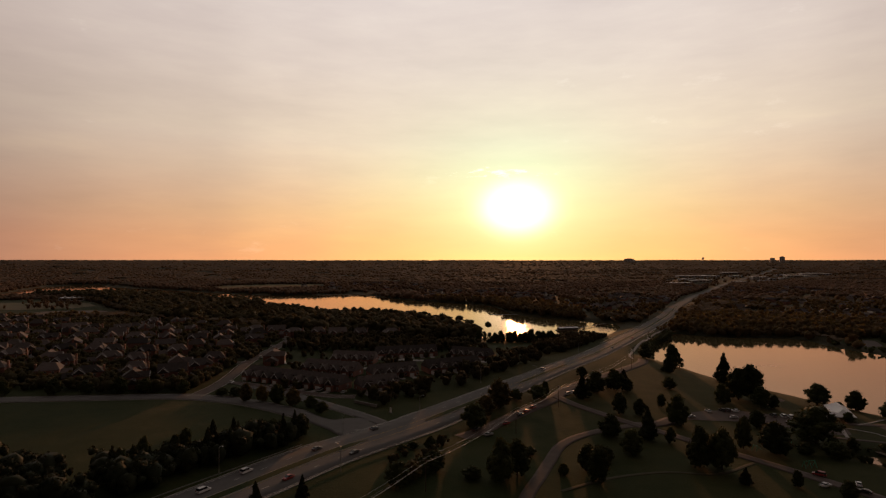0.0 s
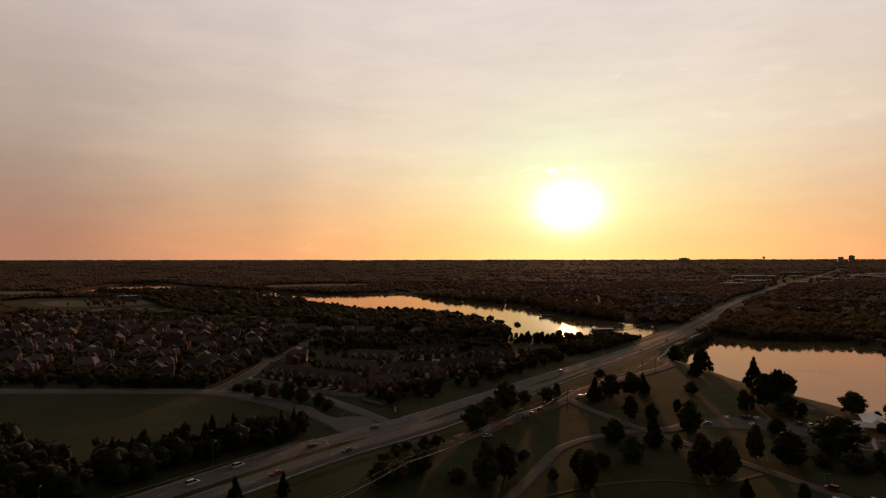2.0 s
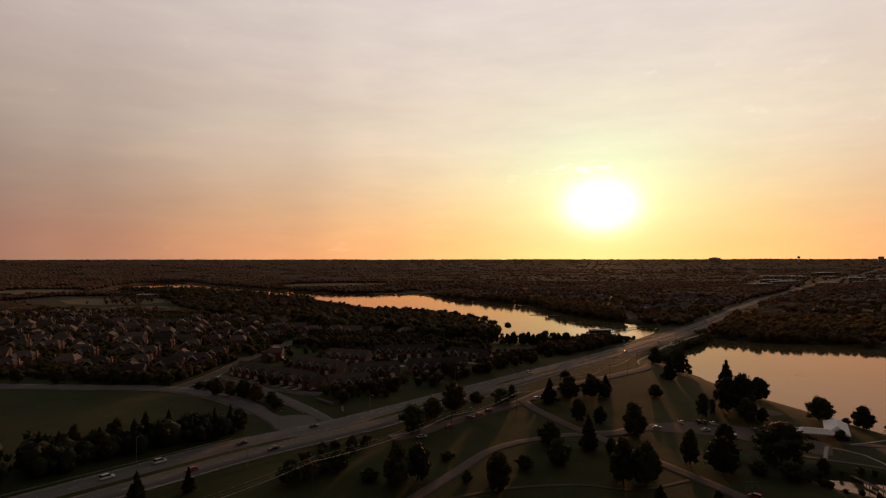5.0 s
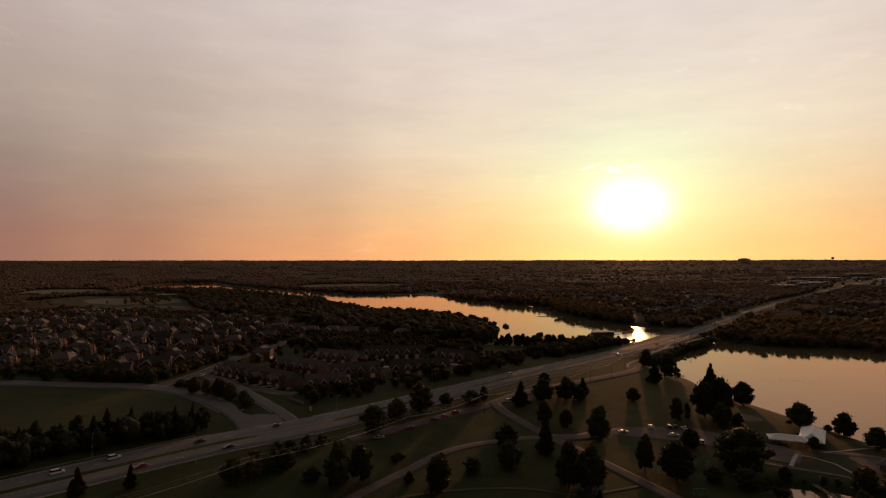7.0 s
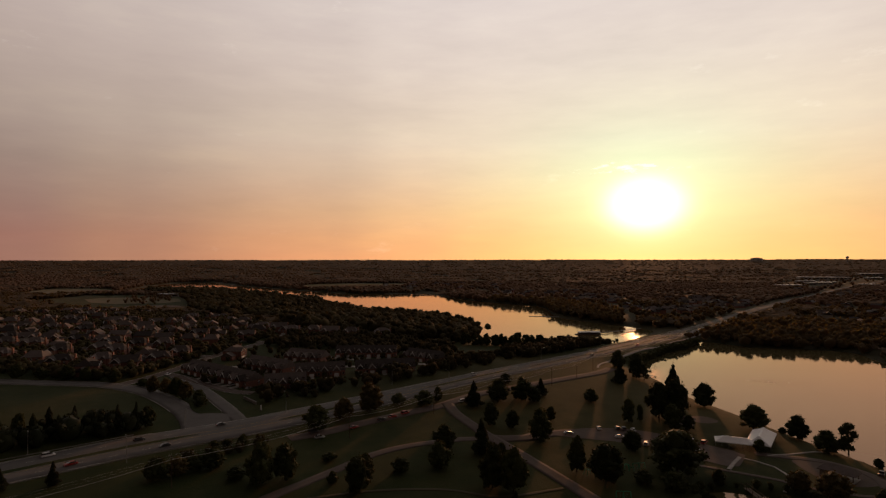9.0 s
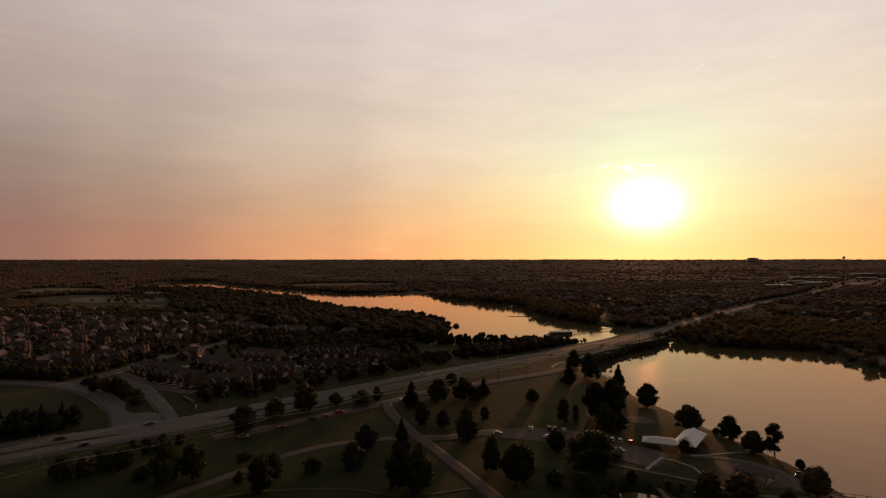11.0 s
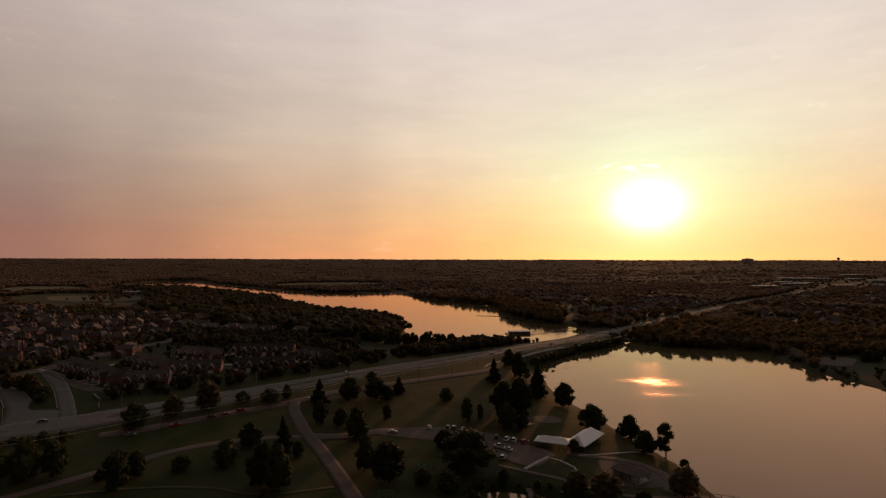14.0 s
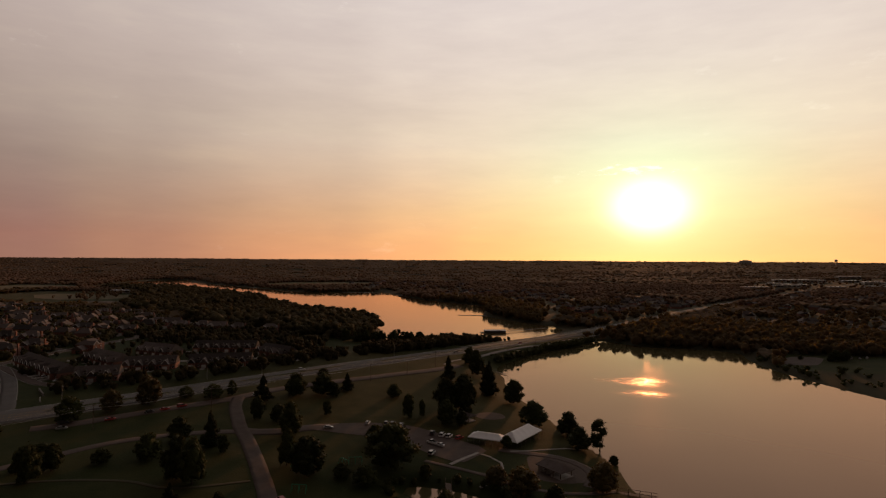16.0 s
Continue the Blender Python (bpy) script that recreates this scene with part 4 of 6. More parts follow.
ROWS_OF_HOMES = [(-30, 461, 15, 6, 15), (23, 449, -24, 4, 15), (-67, 429, -10, 4, 15), (-92, 354, -25, 9, 15), (-40, 342, 28, 3, 15), (6, 400, 25, 5, 15), (-76, 388, -22, 5, 15), (-34, 380, 25, 4, 15)]
town_stock, tused = {}, set()
for x, y, ang, n, keep in ROWS_OF_HOMES:
    if n not in town_stock:
        town_stock[n] = tagged(townhouse(n, rng), "single-storey brick terrace with gables and garage doors", "townhouses", "townhouse rows")
    stand(town_stock[n], x, y, ang, tused)
    for i in np.linspace(-n * 4, n * 4, n + 1):
        TAKEN.append((x + i * math.cos(radians(ang)), y + i * math.sin(radians(ang)), 10))


# ---- trees ----
def ico(sub):
    bm = bmesh.new()
    bmesh.ops.create_icosphere(bm, subdivisions=sub, radius=1.0)
    v = np.array([tuple(a.co) for a in bm.verts])
    f = np.array([[a.index for a in p.verts] for p in bm.faces])
    bm.free()
    return v, f


ICO = {1: ico(1), 2: ico(2)}


def rough_ball(r, sub, amount=0.25):
    v, f = ICO[sub]
    k = 1 + amount * (r.random(len(v)) * 2 - 1)
    return v * k[:, None], f


def join(pieces):
    vs, fs, n = [], [], 0
    for v, f in pieces:
        vs.append(v), fs.append(f + n)
        n += len(v)
    return np.concatenate(vs), np.concatenate(fs)


def leaf_cards(r, centres, normals, size):
    """Small bent leaf sprays, two triangles each, at the given places."""
    n = len(centres)
    a = r.normal(size=(n, 3))
    a /= np.linalg.norm(a, axis=1)[:, None]
    b = np.cross(a, normals + 0.6 * r.normal(size=(n, 3)))
    b /= np.linalg.norm(b, axis=1)[:, None] + 1e-9
    s = size * (0.6 + 0.8 * r.random((n, 1)))
    v = np.stack([centres - a * s, centres + b * s * 0.7, centres + a * s * 1.1, centres - b * s * 0.7], 1).reshape(-1, 3)
    i = np.arange(n)[:, None] * 4
    f = np.concatenate([i + [0, 1, 2], i + [0, 2, 3]], 0)
    return v, f


def crown(kind, seed, leaves):
    """Crown of unit height (0 to 1) and unit width: ragged inner lumps and a coat of leaf sprays."""
    r = np.random.default_rng(seed)
    lumps, cores = [], []
    if kind == "cone":
        for i in range(5):                                  # stacked tiers narrowing to the tip
            z = 0.12 + 0.19 * i
            cores.append((0, 0, z, 0.36 * (1.02 - z), 0.17))
        for i in range(46):
            z = r.random() ** 0.8
            a = r.random() * 6.28
            q = (0.42 * (1 - z) + 0.02) * (0.8 + 0.3 * r.random())
            lumps.append((math.cos(a) * q, math.sin(a) * q, 0.05 + 0.9 * z, 0.04 + 0.07 * (1 - z), 0.06))
    else:
        belly = {"tall": 0.30, "open": 0.26}.get(kind, 0.37)
        n = {"tall": 40, "open": 22}.get(kind, 46)
        if kind == "open":
            for i in range(5):
                a = r.random() * 6.28
                cores.append((math.cos(a) * 0.2, math.sin(a) * 0.2, 0.3 + 0.14 * i, 0.13, 0.11))
        else:
            for i in range(4):                              # a few overlapping masses, off centre, make an uneven head
                a = r.random() * 6.28
                q = 0.10 * r.random()
                cores.append((math.cos(a) * q, math.sin(a) * q, 0.36 + 0.10 * i, belly * (0.92 - 0.12 * i), 0.30))
        for i in range(n):
            z = r.random()
            a = r.random() * 6.28
            q = belly * math.sin(math.pi * min(1, 0.20 + 0.74 * z)) * (0.85 + 0.35 * r.random())
            lumps.append((math.cos(a) * q, math.sin(a) * q, 0.06 + 0.84 * z, 0.085 + 0.04 * r.random(), 0.07 + 0.03 * r.random()))
    lumps = np.array(lumps + cores)
    pieces = []
    for i, (x, y, z, a, c) in enumerate(lumps):
        v, f = rough_ball(r, 2 if i >= len(lumps) - len(cores) else 1, 0.22)
        pieces.append((v * [a * 0.95, a * 0.95, c * 0.95] + [x, y, z], f))
    share = lumps[:, 3] ** 1.5
    pick = r.choice(len(lumps), leaves, p=share / share.sum())
    n = r.normal(size=(leaves, 3))
    n /= np.linalg.norm(n, axis=1)[:, None]
    c = lumps[pick, :3] + n * lumps[pick][:, [3, 3, 4]] * (0.88 + 0.42 * r.random((leaves, 1)))
    pieces.append(leaf_cards(r, c, n, 0.027))
    return join(pieces)


def trunk_mesh(kind, seed):
    r = random.Random(seed)
    bm = bmesh.new()
    tall = 0.95 if kind in ("cone", "tall") else 0.62
    pts = [Vector((0, 0, -0.03))]
    for i in range(1, 5):
        pts.append(Vector((r.uniform(-.012, .012) * i, r.uniform(-.012, .012) * i, tall * i / 4)))
    rad = [0.035, 0.026, 0.02, 0.014, 0.006]
    for a, b, p, q in zip(pts, pts[1:], rad, rad[1:]):
        tube(bm, a, b, p, q, 7)
    if kind not in ("cone",):
        for i in range(7):
            a = r.random() * 6.28
            p = pts[1].lerp(pts[3], r.random())
            q = p + Vector((math.cos(a) * r.uniform(.15, .3), math.sin(a) * r.uniform(.15, .3), r.uniform(.12, .3)))
            tube(bm, p, q, 0.012, 0.004, 5)
    me = bpy.data.meshes.new("trunk")
    bm.to_mesh(me)
    bm.free()
    me.materials.append(BARK)
    return me


TREE_MESH = {}
for kind, mat in (("round", LEAF), ("round_warm", LEAF_WARM), ("tall", LEAF), ("cone", LEAF_DARK), ("open", LEAF)):
    for s in range(3 if kind == "round" else 2 if kind != "open" else 1):
        base = kind.split("_")[0]
        v, f = crown(base, 40 + 7 * s + len(kind), 2300 if base != "open" else 1200)
        lift = {"round": 0.05, "tall": 0.04, "cone": 0.03, "open": 0.14}[base]
        v = v * [1, 1, 1 - lift] + [0, 0, lift]
        TREE_MESH.setdefault(kind, []).append((trunk_mesh(base, 60 + s), fast_mesh("crown", v, f, [mat])))
TREE_LABEL = {"round": "broad leafy tree with a dense rounded crown", "round_warm": "leafy tree with yellowing late-summer foliage", "tall": "tall upright leafy tree", "cone": "dark conical evergreen tree", "open": "thin airy tree with gaps in its crown"}


def tree(kind, x, y, h, w, group, sink=0.1):
    t, c = rng.choice(TREE_MESH[kind])
    ob = tagged(new("tree"), TREE_LABEL[kind], "tree", group)
    ob.matrix_basis = pose(x, y, land(x, y) - sink, 0, 0, rng.uniform(0, 360)) @ Matrix.Diagonal((w * 0.96, w * 0.96, h * 0.91, 1))
    put_mesh("trunk", t, ob)
    put_mesh("crown", c, ob)
    TAKEN.append((x, y, 2.5))


SHORE_TREES = [("round", 226, 341, 14.5, 16.3), ("round", 244, 334, 13.2, 11.8), ("round", 249, 314, 11.2, 12.4), ("open", 258, 314, 17.3, 11.8), ("round_warm", 257, 267, 12.3, 12.3), ("round", 263, 299, 4.7, 4.8), ("round", 217, 302, 6.6, 6), ("round", 212, 385, 15.8, 13.5),
               ("cone", 196, 394, 23.2, 14.5), ("round", 180, 344, 21.8, 15.4), ("round", 189, 347, 24.2, 15), ("round", 184, 327, 14.2, 11.4), ("tall", 163, 331, 14.1, 8.7), ("tall", 169, 335, 10.2, 4.8), ("round", 180, 443, 19.9, 12.6), ("cone", 166, 415, 17.5, 11),
               ("open", 185, 441, 9.5, 10.7), ("round", 170, 474, 15, 13.2), ("round", 192, 327, 8.8, 6.6)]
DRIVE_TREES = [("round", 145, 362, 8.3, 9.9), ("tall", 123, 318, 8.7, 6.5), ("round", 119, 287, 16.7, 12.2), ("cone", 81, 328, 15, 11.4), ("round", 94, 301, 12.9, 8.6), ("round", 105, 301, 9.7, 8.1), ("round", 78, 264, 11.5, 11.2), ("round", 81, 242, 11.9, 10.8),
               ("cone", 95, 262, 16.7, 10), ("round", 104, 258, 8.2, 5.3), ("round", 104, 229, 18.4, 11.6), ("round", 112, 227, 18.8, 11.5), ("tall", 135, 254, 16.4, 9.3), ("round", 146, 249, 16.3, 15.3), ("round", 175, 265, 19.8, 23.7), ("round", 160, 288, 10.1, 9.4)]
FRONT_TREES = [("round", 93, 343, 13.7, 13.7), ("round", 106, 350, 14.4, 14.4), ("cone", 116, 362, 11.2, 9.1), ("round", 113, 348, 9.4, 9.4), ("round", 93, 379, 7.7, 8.5), ("round_warm", 30, 302, 17.8, 14.3), ("round_warm", 21, 287, 12.6, 11.3), ("round", 15, 268, 13.8, 14.2),
               ("round", 41, 317, 7.4, 9), ("round", 54, 322, 9.1, 12.3), ("tall", 60, 331, 9.3, 7.3), ("round", -5, 239, 6.5, 5.3)]
SOUTH_TREES = [("tall", 56.5, 221.5, 11.4, 9.6), ("tall", 58, 210, 15.6, 11.8), ("round", 46, 216, 4.8, 5), ("round", 21.3, 207.5, 17.4, 12), ("round", 28, 213.5, 15.2, 10.5), ("round_warm", 218, 260, 8.6, 9.7), ("round_warm", 228, 256, 11, 13.2), ("round", 190, 262, 6.1, 5.9),
               ("round", 170, 246, 8.2, 10.1), ("round", -16, 200, 9.5, 10), ("round_warm", -11.5, 205.5, 8.2, 8.5), ("round", -8.5, 211, 7.5, 8), ("round", -3.5, 215.5, 8.8, 9.5), ("round", 10.6, 208.7, 5.2, 8), ("round", -17.3, 236, 2.8, 5), ("round", -12.8, 239, 3.2, 5.5), ("round", -5.5, 239, 5.6, 5.6), ("cone", -46, 185, 9.1, 5.2), ("cone", -58, 175, 10.1, 6.5), ("round", 67, 233, 6.4, 8.6), ("round", 172, 246, 8, 9), ("round", 160, 250, 6, 8), ("cone", 114, 213, 7, 6), ("tall", 133, 212, 7, 6), ("round", 146, 203, 7, 7), ("round", 36, 236, 4, 7), ("round", 204, 233, 9, 9), ("round", 240, 246, 9, 8), ("round", 240, 342, 3.5, 5)]
BANK_CLUMP = [("round", 466, 592, 11, 11), ("round", 474, 596, 9, 10), ("round", 461, 590, 6, 6), ("round", 440, 594, 5, 5), ("round", 478, 601, 10, 9)]
BANK_LINE = smooth_line([(36, 552), (54, 552), (72, 552), (88, 555), (104, 560), (120, 574), (142, 596), (164, 619)], 4.0)
BANK_TREES = [(rng.choice(("round", "tall", "round", "open")), x + rng.uniform(-2.5, 2.5), y + rng.uniform(-4, 2), rng.uniform(10.5, 15) * (1 if x < 112 else 0.62), rng.uniform(7.5, 10)) for x, y in BANK_LINE]
spot = random.Random(77)
WOOD_EDGE = [(spot.choice(("cone", "tall", "cone", "round")), -62 - 58 * u + spot.uniform(-4, 4), 252 - 52 * u + spot.uniform(-8, 3), spot.uniform(10, 15), spot.uniform(6, 9)) for u in np.linspace(0.02, 0.95, 17)]
LANE_TREES = [("round_warm", -108, 309, 11, 8), ("round_warm", -99, 309, 10, 8), ("round", -90, 306, 12, 9), ("round_warm", -80, 301, 11, 9), ("round", -70, 299, 7, 8), ("round", -62, 290, 6, 8), ("round", -118, 320, 6, 8), ("round", -126, 322, 5, 8), ("round", -150, 326, 9, 8), ("round", -172, 327, 10, 9), ("round", -186, 325, 11, 10), ("round", -205, 324, 9, 9), ("round", -222, 322, 11, 10), ("round", -250, 320, 10, 9), ("round", -275, 316, 11, 10), ("round", -300, 313, 10, 10), ("round", -330, 310, 11, 10)]
for group, rows_ in (("lakeside trees", SHORE_TREES), ("trees by the park drive", DRIVE_TREES), ("trees along the frontage road", FRONT_TREES), ("trees of the lower park", SOUTH_TREES), ("trees by the car park on the far bank", BANK_CLUMP), ("trees along the collector road", LANE_TREES), ("waterside trees on the lake bank", BANK_TREES), ("trees of the thicket by the parkway", WOOD_EDGE)):
    for kind, x, y, h, w in rows_:
        tree(kind, x, y, h, w, group)


# ---- woods ----
def scatter(ring, gap, r, jitter=0.45):
    ring = np.array(ring, float)
    lo, hi = ring.min(0), ring.max(0)
    X, Y = np.meshgrid(np.arange(lo[0], hi[0], gap), np.arange(lo[1], hi[1], gap))
    X, Y = X.ravel() + r.uniform(-jitter, jitter, X.size) * gap, Y.ravel() + r.uniform(-jitter, jitter, Y.size) * gap
    m = inside(X, Y, ring)
    return X[m], Y[m]


ROADS_CLEAR = [(smooth_line(MAIN, 30), 18), (smooth_line([(-600, 250), (-420, 291), (-243, 308), (-157, 318), (-96, 303), (-40, 258)], 20), 8), (smooth_line([(-140, 317), (-140, 374), (-146, 510), (-150, 600)], 20), 6.5),
               (smooth_line([(-22, 262), (-65, 298), (-112, 344)], 10), 6), (smooth_line([(8, 255), (28, 279), (61, 320), (98, 371), (133, 411), (162, 460)], 15), 7), (smooth_line([(-144, 420), (-220, 428), (-320, 420), (-480, 440)], 20), 6), (smooth_line([(-125, 345), (-60, 319)], 10), 6)]


def clear_of(X, Y, margin=3.0, homes=True):
    ok = np.ones(X.shape, bool)
    for ring in LAKES[:2]:
        ok &= ~inside(X, Y, ring)
        s, _ = seg_dist(X, Y, ring, True)
        ok &= s > margin
    for line, keep in ROADS_CLEAR:
        s, _ = seg_dist(X, Y, line)
        ok &= s > keep
    if homes:
        for x, y, rad in TAKEN:
            ok &= (X - x) ** 2 + (Y - y) ** 2 > rad * rad
    return ok


def woods(name, label, X, Y, size, seed, detail, mat=None, squat=1.0):
    """One mesh of many tree crowns. size: mean crown height; detail 2: leafy near trees, 1: lumpy, 0: single lumps."""
    r = np.random.default_rng(seed)
    if len(X) == 0:
        return
    Z = land(X, Y)
    temps = []
    for s in range(5):
        q = np.random.default_rng(seed * 10 + s)
        if detail == 2:
            lumps = [(0, 0, 0.45, 0.38, 0.44)] + [(*(0.26 * q.normal(size=2)), 0.3 + 0.5 * q.random(), 0.15, 0.14) for _ in range(12)]
        elif detail == 1:
            lumps = [(0, 0, 0.40, 0.38, 0.40)] + [(*(0.30 * q.normal(size=2)), 0.35 + 0.45 * q.random(), 0.22, 0.20) for _ in range(3)]
        else:
            lumps = [(0, 0, 0.5, 0.5, 0.5)]
        pieces = []
        for x, y, z, a, c in lumps:
            v, f = rough_ball(q, 2 if detail == 2 and a > 0.3 else 1, 0.2)
            pieces.append((v * [a, a, c] + [x, y, z], f))
        if detail:
            n = 520 if detail == 2 else 14
            L = np.array(lumps)
            pick = q.integers(0, len(L), n)
            nn = q.normal(size=(n, 3))
            nn[:, 2] = np.abs(nn[:, 2])
            nn /= np.linalg.norm(nn, axis=1)[:, None]
            pieces.append(leaf_cards(q, L[pick, :3] + nn * L[pick][:, [3, 3, 4]] * (0.9 + 0.3 * q.random((n, 1))), nn, 0.036 if detail == 2 else 0.085))
        temps.append(join(pieces))
    vs, fs, n = [], [], 0
    hs = size * r.uniform(0.65, 1.25, len(X))
    for x, y, z, h in zip(X, Y, Z, hs):
        v, f = temps[r.integers(5)]
        a = r.random() * 6.28
        w = h * r.uniform(0.75, 1.05) * squat
        ca, sa = math.cos(a) * w, math.sin(a) * w
        vs.append(np.column_stack([v[:, 0] * ca - v[:, 1] * sa + x, v[:, 0] * sa + v[:, 1] * ca + y, v[:, 2] * h + z - 0.4]))
        fs.append(f + n)
        n += len(v)
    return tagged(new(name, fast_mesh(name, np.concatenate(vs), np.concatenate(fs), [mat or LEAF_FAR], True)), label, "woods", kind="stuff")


R = np.random.default_rng(5)


def patchy(X, Y, level):
    v = np.sin(X * 0.011 + 0.7 * np.sin(Y * 0.006)) * np.sin(Y * 0.009 + 1.1) + 0.5 * np.sin(X * 0.031 + Y * 0.017) + 0.4 * R.normal(size=X.size)
    return v > level


POINT_WOOD = [(-42, 806), (8, 716), (29, 656), (36, 632), (38, 600), (34, 560), (-20, 566), (-73, 580), (-156, 590), (-243, 680), (-340, 720)]
POINT_WOOD_FAR = [(-47, 800), (-340, 715), (-440, 800), (-545, 960), (-680, 1125), (-770, 1175), (-930, 1265), (-782, 1340), (-568, 1210), (-405, 1102), (-276, 1004), (-190, 906), (-112, 808)]
BELT = [(-44, 314), (-32, 306), (-5, 324), (24, 364), (60, 415), (95, 465), (125, 512), (151, 561), (176, 611), (190, 640), (176, 628), (150, 612), (132, 592), (112, 548), (88, 508), (58, 460), (22, 405), (-12, 352)]
THICKET = [(-57, 254), (-66, 258), (-76, 252), (-84, 240), (-92, 226), (-106, 216), (-118, 206), (-124, 194), (-110, 180), (-98, 190), (-84, 212), (-70, 234)]
WEST_CLUMP = [(-215, 222), (-190, 220), (-164, 214), (-148, 204), (-122, 184), (-106, 174), (-122, 156), (-215, 168)]
VERGE = [(-24, 222), (-10, 240), (0, 250), (8, 246), (-4, 226), (-16, 210)]
for name, label, ring, gap, size, detail, seed in (
        ("woods", "dense mixed wood on the point by the lake", POINT_WOOD, 9.2, 14.0, 1, 11),
        ("woods", "dense mixed wood along the lake shore", POINT_WOOD_FAR, 11.0, 9.6, 1, 18),
        ("tree_belt", "belt of trees and scrub along the parkway", BELT, 5.5, 8.2, 2, 13),
        ("thicket", "thicket between the field and the parkway, leaf colour darkened for corner falloff", THICKET, 6.5, 10, 2, 14),
        ("thicket", "clump of trees at the edge of the field, leaf colour darkened for corner falloff", WEST_CLUMP, 8.0, 10.5, 2, 15),
        ("bushes", "bushes along the road verge", VERGE, 6.5, 4.5, 2, 16)):
    X, Y = scatter(ring, gap, R)
    k = clear_of(X, Y, 2.0)
    if name == "bushes":
        k &= R.random(len(X)) < 0.55
    if name == "tree_belt":
        k &= (Y > 480) | (R.random(len(X)) < 0.42)
    size = np.where(X[k] < -330, size * 1.6, size)
    if name == "tree_belt":
        size = np.where(Y[k] > 590, size * 0.62, np.where(Y[k] < 480, size * 0.9, size))
    # Thickets take the darkest leaf colour to imitate light falling off towards the corner.
    woods(name, label, X[k], Y[k], size, seed, detail, LEAF_DARK if name == "thicket" else LEAF_WOOD, 1.3 if name == "woods" else 1.0)
FAR_BANK = [(-90, 1200), (18, 1102), (86, 1072), (110, 968), (120, 912), (152, 874), (180, 844), (200, 820), (214, 826), (210, 890), (170, 990), (126, 1090), (-20, 1210)]
X, Y = scatter(FAR_BANK, 9.5, R)
k = clear_of(X, Y, 3.0, False) & ~((np.abs(X - 200 - 0.13 * (Y - 708)) < 9) & (Y > 760) & (Y < 900))
woods("woods", "tall dark wood on the far shore", X[k], Y[k], 13.5, 26, 1, LEAF_MID)
EAST_BANK = [(402, 600), (412, 530), (445, 462), (486, 404), (545, 336), (640, 270), (900, 300), (900, 560), (560, 560)]
X, Y = scatter(EAST_BANK, 9.0, R)
k = clear_of(X, Y, 3.0) & ~inside(X, Y, np.array(EAST_LAWN, float)) & ((R.random(len(X)) < 0.35) | (X - 400 < 12 + 0.2 * (600 - Y)))
woods("woods", "scrub and trees on the far lake bank", X[k], Y[k], np.where(Y[k] < 520, 3.2, 5.5), 17, 1, LEAF, 1.3)
NE_WOOD = [(284, 690), (302, 664), (326, 648), (364, 650), (398, 640), (424, 634), (470, 625), (540, 630), (600, 690), (540, 790), (420, 830), (340, 780)]
X, Y = scatter(NE_WOOD, 8.6, R)
k = clear_of(X, Y, 2.5)
woods("woods", "dark tall wood beyond the near lake", X[k], Y[k], np.where(Y[k] < 680, 10.5, 12.5), 28, 1, LEAF_MID, 1.25)
X, Y = scatter(WEST_FIELD, 16.0, R)
k = patchy(X, Y, 1.0)
woods("woods", "scattered trees and hedges in the western fields", X[k], Y[k], 8, 19, 1)
# garden trees between the houses
X, Y = scatter(HOMES, 7.4, R)
k = clear_of(X, Y) & (R.random(len(X)) < 0.86)
woods("garden_trees", "garden trees and shrubs between the houses", X[k], Y[k], 7.8, 21, 1, LEAF_WOOD, 1.15)
X, Y = scatter(TOWN, 7.5, R)
k = clear_of(X, Y) & (R.random(len(X)) < np.where(Y > 478, 0.95, 0.34))
woods("garden_trees", "small trees between the townhouse rows", X[k], Y[k], np.where(Y[k] > 478, 8.5, 5.5), 22, 1, LEAF_WOOD)
woods("bushes", "undergrowth below the waterside trees", BANK_LINE[:, 0] + R.uniform(-4, 4, len(BANK_LINE)), BANK_LINE[:, 1] + R.uniform(-3, 2, len(BANK_LINE)), 4.0, 25, 2, LEAF, 1.7)
line = smooth_line([(110, 414), (132, 448), (148, 474), (164, 506), (182, 542), (199, 574), (214, 602), (230, 628)], 4.2)
k = (R.random(len(line)) < 0.7) & clear_of(line[:, 0], line[:, 1], 2.0, False)
woods("bushes", "scrub between the parkway and the frontage road", line[k, 0] + R.uniform(-4, 4, k.sum()), line[k, 1] + R.uniform(-3, 3, k.sum()), np.where(R.random(k.sum()) < 0.2, 7.0, 3.4), 27, 2, LEAF, 1.25)
# causeway scrub on the lake side of the road
line = smooth_line([(186, 514), (199, 546), (217, 584), (236, 612), (253, 640), (268, 668)], 4.0)
woods("bushes", "low scrub along the causeway bank", line[:, 0] + R.uniform(-1.5, 1.5, len(line)), line[:, 1] + R.uniform(-1.5, 1.5, len(line)), 6.6, 23, 2, LEAF, 1.35)
# reeds and willows round the pond
a = np.linspace(0, 6.28, 26)
woods("bushes", "reeds and shrubs round the pond", 201 + 23 * np.cos(a) + R.uniform(-1, 1, 26), 248 + 13 * np.sin(a) + R.uniform(-1, 1, 26), 3.2, 24, 2, LEAF)

SHOPS = [(740, 1780), (1050, 1880), (1400, 2250), (1800, 2450), (1750, 2750), (1200, 2550), (850, 2150)]
# the wide country beyond: woods with clearings
OPEN_RINGS = [np.array(q, float) for q in (WEST_FIELD, GOLD_FIELD, FAR_FIELD, EAST_FIELD, ROAD_FIELD, EAST_LAWN, HOMES, TOWN, MEADOW, PARK, POINT_WOOD, POINT_WOOD_FAR, NE_WOOD, BELT, FIELD_NW, SHOPS)]


